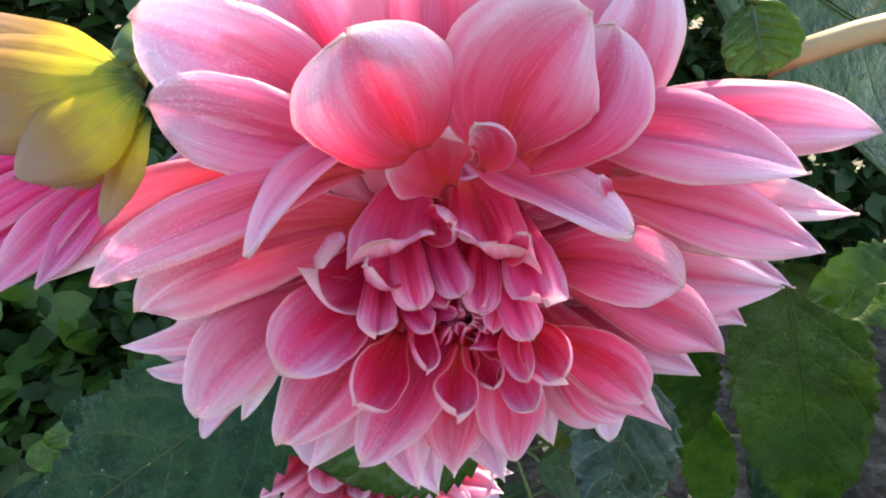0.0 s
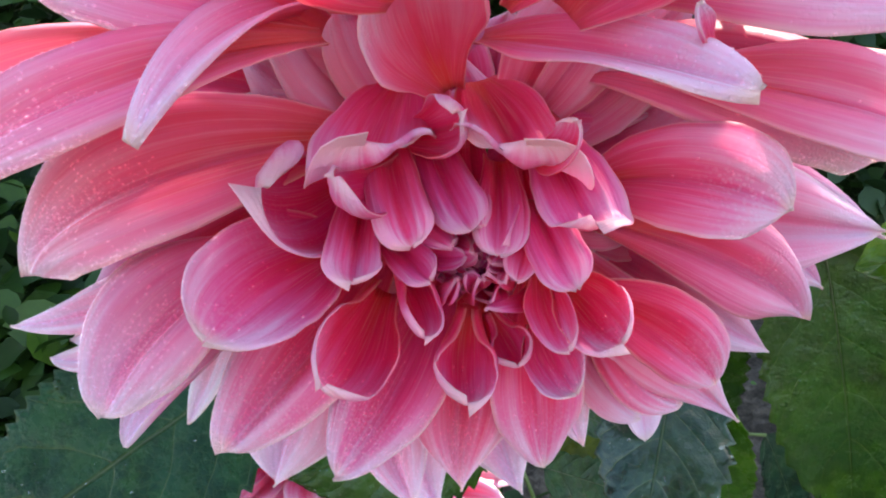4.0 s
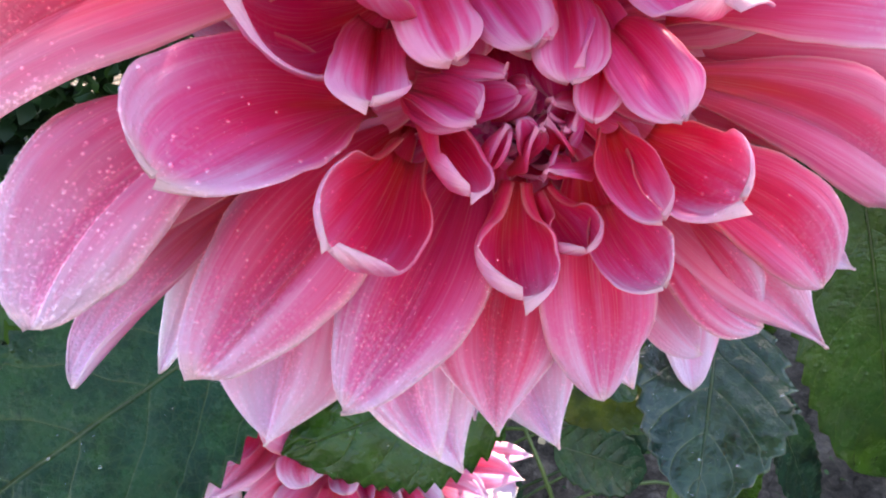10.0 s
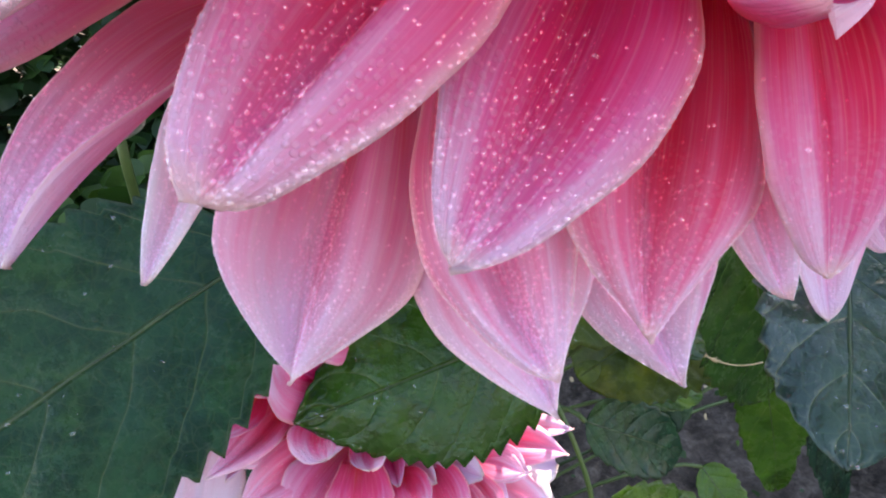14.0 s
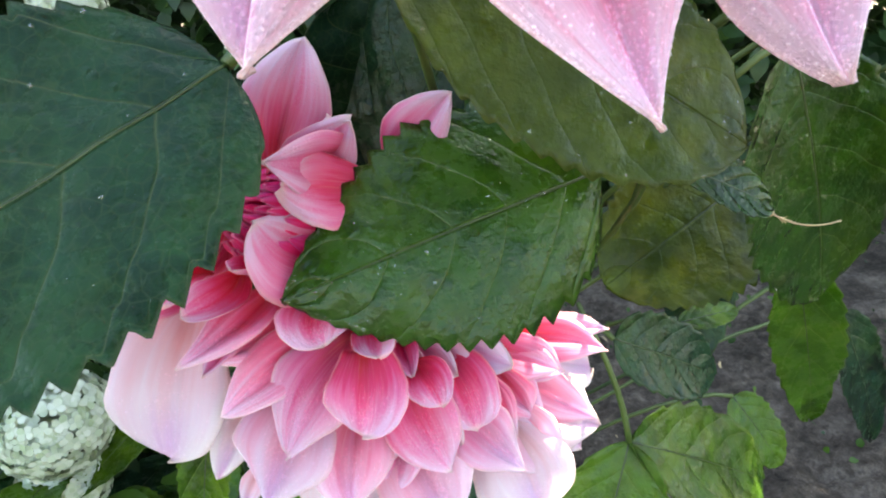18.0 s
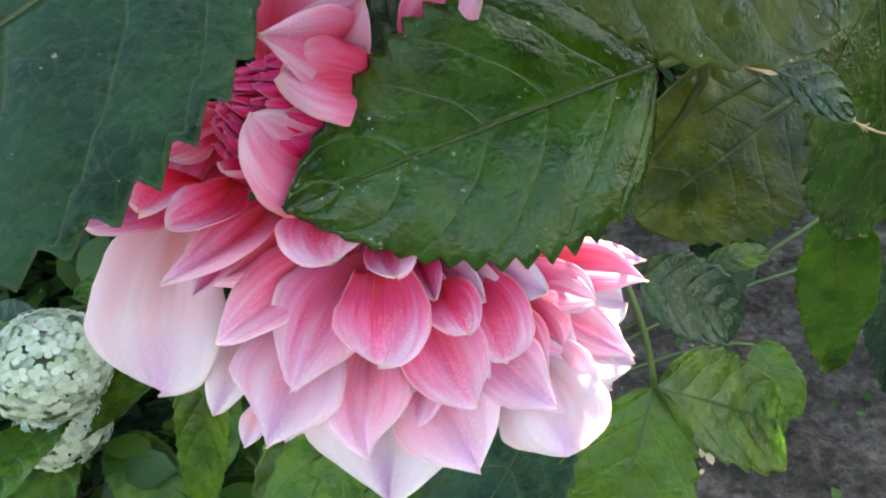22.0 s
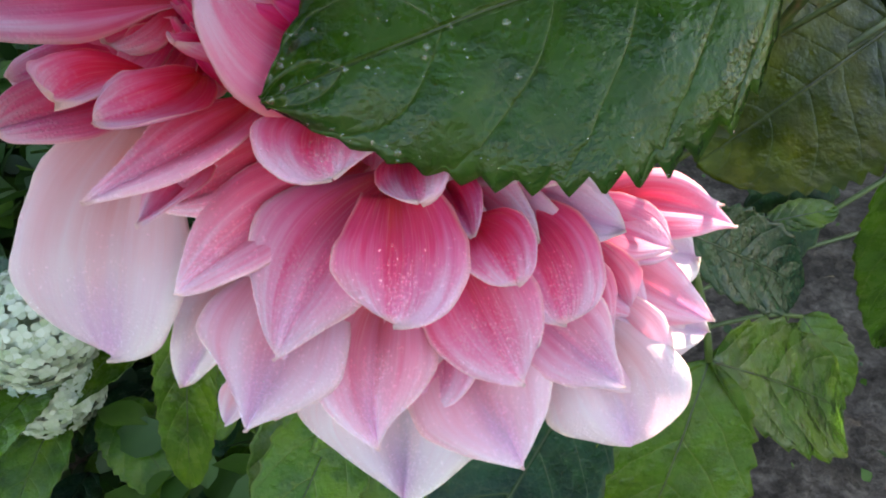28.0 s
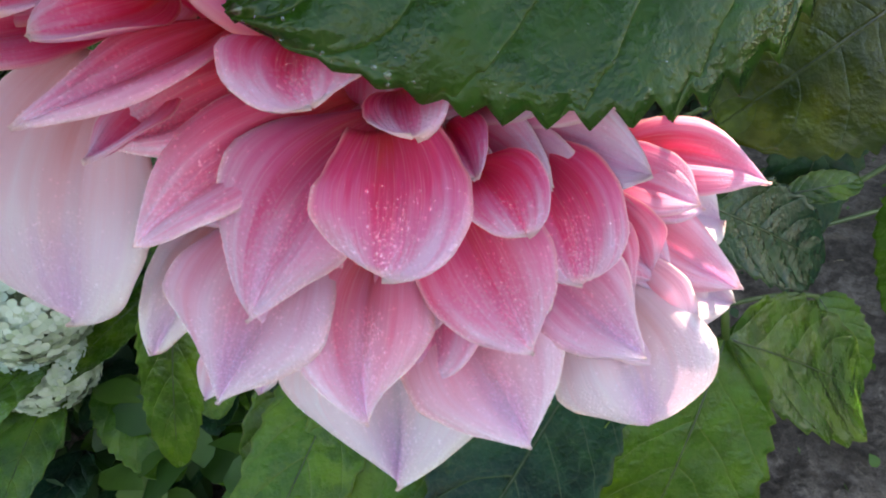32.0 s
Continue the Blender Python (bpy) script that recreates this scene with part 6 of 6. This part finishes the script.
# leaves low down and behind the lower bloom
for bx, by, bz, tx, ty, tz, wd, mt in ((0.02, 0.38, 0.50, -0.06, 0.30, 0.42, 0.08, 0), (-0.02, 0.40, 0.48, -0.14, 0.34, 0.43, 0.08, 1), (0.0, 0.42, 0.42, 0.04, 0.30, 0.34, 0.09, 0),
                                      (-0.05, 0.42, 0.55, -0.17, 0.40, 0.47, 0.08, 0), (-0.06, 0.37, 0.69, 0.01, 0.35, 0.80, 0.09, 0), (0.081, 0.420, 0.558, 0.171, 0.450, 0.499, 0.06, 0),
                                      (-0.02, 0.42, 0.66, -0.08, 0.42, 0.72, 0.10, 0), (0.02, 0.40, 0.70, 0.0, 0.38, 0.80, 0.10, 0), (-0.09, 0.42, 0.50, -0.16, 0.30, 0.40, 0.06, 1), (0.03, 0.44, 0.36, -0.10, 0.36, 0.30, 0.09, 1),
                                      (-0.168, 0.375, 0.565, -0.187, 0.350, 0.455, 0.034, 1), (-0.040, 0.42, 0.490, -0.078, 0.34, 0.420, 0.085, 0), (-0.110, 0.43, 0.480, -0.172, 0.38, 0.380, 0.060, 1), (-0.051, 0.400, 0.701, -0.056, 0.380, 0.782, 0.12, 0),
                                      (0.176, 0.500, 0.586, 0.156, 0.470, 0.493, 0.055, 0), (0.374, 0.600, 0.448, 0.454, 0.600, 0.272, 0.070, 0), (0.052, 0.460, 0.393, 0.020, 0.420, 0.328, 0.070, 1), (0.231, 0.520, 0.417, 0.278, 0.500, 0.348, 0.050, 1)):
    lf((bx, by, bz), (tx, ty, tz), wd, (rng4.uniform(-0.3, 0.3), -0.75, 0.6), LEAF_LIGHT if mt else LEAF, rows=70)
    stalk((bx, by, bz), (bx * 0.8 + 0.01, by + 0.01, bz + 0.01), (0.02, 0.47, bz), (0.0, 0.505, max(0.1, bz - 0.12)))
flush_dew("dahlia_plant", plant, RAIN)
settle(plant)

# cane that props the plant
cane = thing("garden_cane", (0.70, 0.22, 0.0), "pale dry bamboo cane leaning in the dahlias", "stick")
tube("cane", curve_pts((0.1024, 0.1889, 0.9410), (0.1506, 0.1525, 0.9783), (0.62, 0.20, 1.10), (0.70, 0.22, 0.0), 24), [0.0042] * 24, STRAW, cane)
settle(cane)


# ---------------------------------------------------------------- white hydrangea
def hydrangea(places, root, seed):
    rng = random.Random(seed)
    shrub = thing("hydrangea", root, "white hydrangea with round flower heads and green leaves", "shrub")
    for (x, y, z, r) in places:
        verts, faces = [], []
        for k in range(800):
            w = unit((rng.gauss(0, 1), rng.gauss(0, 1), rng.gauss(0, 1)))
            c = np.array((x, y, z)) + w * r * rng.uniform(0.82, 1.03) * (1 + 0.05 * math.sin(9 * w[0] + 4) * math.sin(8 * w[2] + 5 * w[1]))
            s = unit(np.cross(w, (rng.random(), rng.random(), 1)))
            t = np.cross(w, s)
            for q in range(4):
                a = q * math.pi / 2 + rng.uniform(-0.1, 0.1)
                d1 = s * math.cos(a) + t * math.sin(a)
                d2 = np.cross(w, d1)
                size = r * rng.uniform(0.12, 0.17)
                i = len(verts)
                lift = w * size
                verts += [c, c + d1 * size * 0.45 + d2 * size * 0.42 + lift * 0.15, c + d1 * size * 0.85 + d2 * size * 0.36 + lift * 0.2, c + d1 * size * 1.02 + lift * rng.uniform(-0.1, 0.3),
                          c + d1 * size * 0.85 - d2 * size * 0.36 + lift * 0.2, c + d1 * size * 0.45 - d2 * size * 0.42 + lift * 0.15]
                faces.append((i, i + 5, i + 4, i + 3, i + 2, i + 1))
        head = link("flower_head", verts, faces, FLORET, shrub, "round head of white four-petalled florets")
        tube("stem", curve_pts((x, y, z), (x, y, z - 0.1), (root[0], root[1], z * 0.5), root, 8), [0.004] * 8, STEM, shrub)
    for k in range(26):
        a = rng.uniform(0, 6.28)
        bx, by, bz = root[0] + 0.06 * math.cos(a), root[1] + 0.06 * math.sin(a), rng.uniform(0.1, 0.34)
        leaf(shrub, (bx, by, bz), (bx + 0.13 * math.cos(a), by + 0.13 * math.sin(a), bz - rng.uniform(-0.02, 0.06)), 0.075, (0.2 * math.cos(a), -0.3, 1), LEAF_LIGHT if k % 3 else LEAF, rows=44, rng=rng)
    settle(shrub)


hydrangea([(-0.445, 0.600, 0.365, 0.056), (-0.470, 0.610, 0.268, 0.046)], (-0.47, 0.66, 0.0), 3)
hydrangea([(-0.264, 0.524, 0.768, 0.023)], (-0.36, 0.75, 0.0), 4)


# ---------------------------------------------------------------- weeds, shrubs and litter behind
def leaflets(name, label, category, material, seed, count, box, size, dense=None):
    """Very many small loose leaves in one mesh."""
    gen = np.random.default_rng(seed)
    x0, x1, y0, y1, z0, z1 = box
    c = gen.uniform((x0, y0, z0), (x1, y1, z1), (count, 3))
    w = gen.normal((0, -0.3, 0.9), (0.6, 0.6, 0.05), (count, 3))
    w /= np.linalg.norm(w, axis=1, keepdims=True)
    d = np.cross(w, gen.normal(0, (1, 1, 0.3), (count, 3)))
    d /= np.linalg.norm(d, axis=1, keepdims=True)
    s = np.cross(w, d)
    ln = size * gen.uniform(0.5, 1.3, (count, 1))
    wd = ln * gen.uniform(0.30, 0.42, (count, 1))
    if dense:
        keep = dense(c + d * ln * 0.5)
        c, w, d, s, ln, wd = (a[keep] for a in (c, w, d, s, ln, wd))
    rows = []
    for u, h in ((0.0, 0.03), (0.25, 0.8), (0.5, 1.0), (0.75, 0.7)):
        m = c + d * ln * u - w * ln * 0.25 * u * u
        rows += [m - s * wd * h + w * ln * 0.05, m, m + s * wd * h + w * ln * 0.05]
    rows.append(c + d * ln - w * ln * 0.3)
    verts = np.stack(rows, 1).reshape(-1, 3)
    one = [(q, q + 1, q + 4, q + 3) for q in (0, 3, 6)] + [(q + 1, q + 2, q + 5, q + 4) for q in (0, 3, 6)]
    base = (np.arange(len(c)) * 13)[:, None, None]
    quads = (base + np.array(one)[None]).reshape(-1, 4)
    tris = (base + np.array([(9, 10, 12), (10, 11, 12)])[None]).reshape(-1, 3)
    return tagged(link(name, verts.tolist(), quads.tolist() + tris.tolist(), material), label, category, kind="stuff")


def weedy(c):
    h = 0.17 + 0.09 * np.sin(c[:, 0] * 5.1 + 1.0) * np.cos(c[:, 1] * 4.3) + 0.06 * np.sin(c[:, 0] * 13.0 + c[:, 1] * 9.0)
    return (c[:, 2] < np.maximum(0.03, h)) & ~((c[:, 0] > 0.12) & (c[:, 1] < 1.7))


SUNWARD = unit((math.sin(radians(SUN_TURN)) * math.cos(radians(SUN_UP)), math.cos(radians(SUN_TURN)) * math.cos(radians(SUN_UP)), math.sin(radians(SUN_UP))))


def gappy(c):
    """Shrubs that block the sun, with gaps cut along its rays to chosen lit spots."""
    keep = np.ones(len(c), bool)
    for x, y, z, r in ((0.024, 0.312, 0.621, 0.022), (0.039, 0.328, 0.633, 0.018), (0.198, 0.40, 0.415, 0.018), (0.252, 0.355, 0.735, 0.016), (-0.064, 0.124, 0.954, 0.024),
                       (0.128, 0.161, 0.925, 0.026), (0.250, 0.308, 0.808, 0.025), (0.090, 0.170, 0.953, 0.005), (-0.0893, 0.1160, 0.9503, 0.020)):
        d = c - np.array((x, y, z))
        keep &= np.linalg.norm(d - (d @ SUNWARD)[:, None] * SUNWARD, axis=1) > r + 0.04
    return keep


leaflets("weeds", "low bright green weeds growing in the bed", "weeds", WEED, 51, 15000, (-1.7, 0.35, 0.40, 2.2, 0.005, 0.36), 0.055, dense=weedy)
def tall(c):
    h = 0.42 + 0.10 * np.sin(c[:, 0] * 4.0) + 0.08 * np.sin(c[:, 0] * 11.0 + c[:, 1] * 7.0)
    return c[:, 2] < h - 0.35 * np.maximum(c[:, 0] + 0.35, 0)


leaflets("tall_weeds", "taller leafy green weeds behind the low ones", "weeds", WEED, 57, 9000, (-2.4, -0.05, 1.0, 1.8, 0.02, 0.62), 0.085, dense=tall)
# only the foot is in view; the height is added to keep the sun off
leaflets("shrubs", "dark green shrubs behind the flower bed, unseen upper part added to block the sun", "shrub", HEDGE, 52, 100000, (-2.6, 4.6, 1.9, 2.4, 0.0, 3.7), 0.085, dense=gappy)
leaflets("seedlings", "tiny green seedlings scattered on bare soil", "weeds", WEED, 53, 160, (0.2, 1.5, 0.5, 1.7, 0.008, 0.024), 0.016)
leaflets("litter", "dry brown leaf litter and straw on the soil", "litter", STRAW, 54, 40, (0.15, 1.6, 0.5, 1.8, 0.006, 0.014), 0.018)
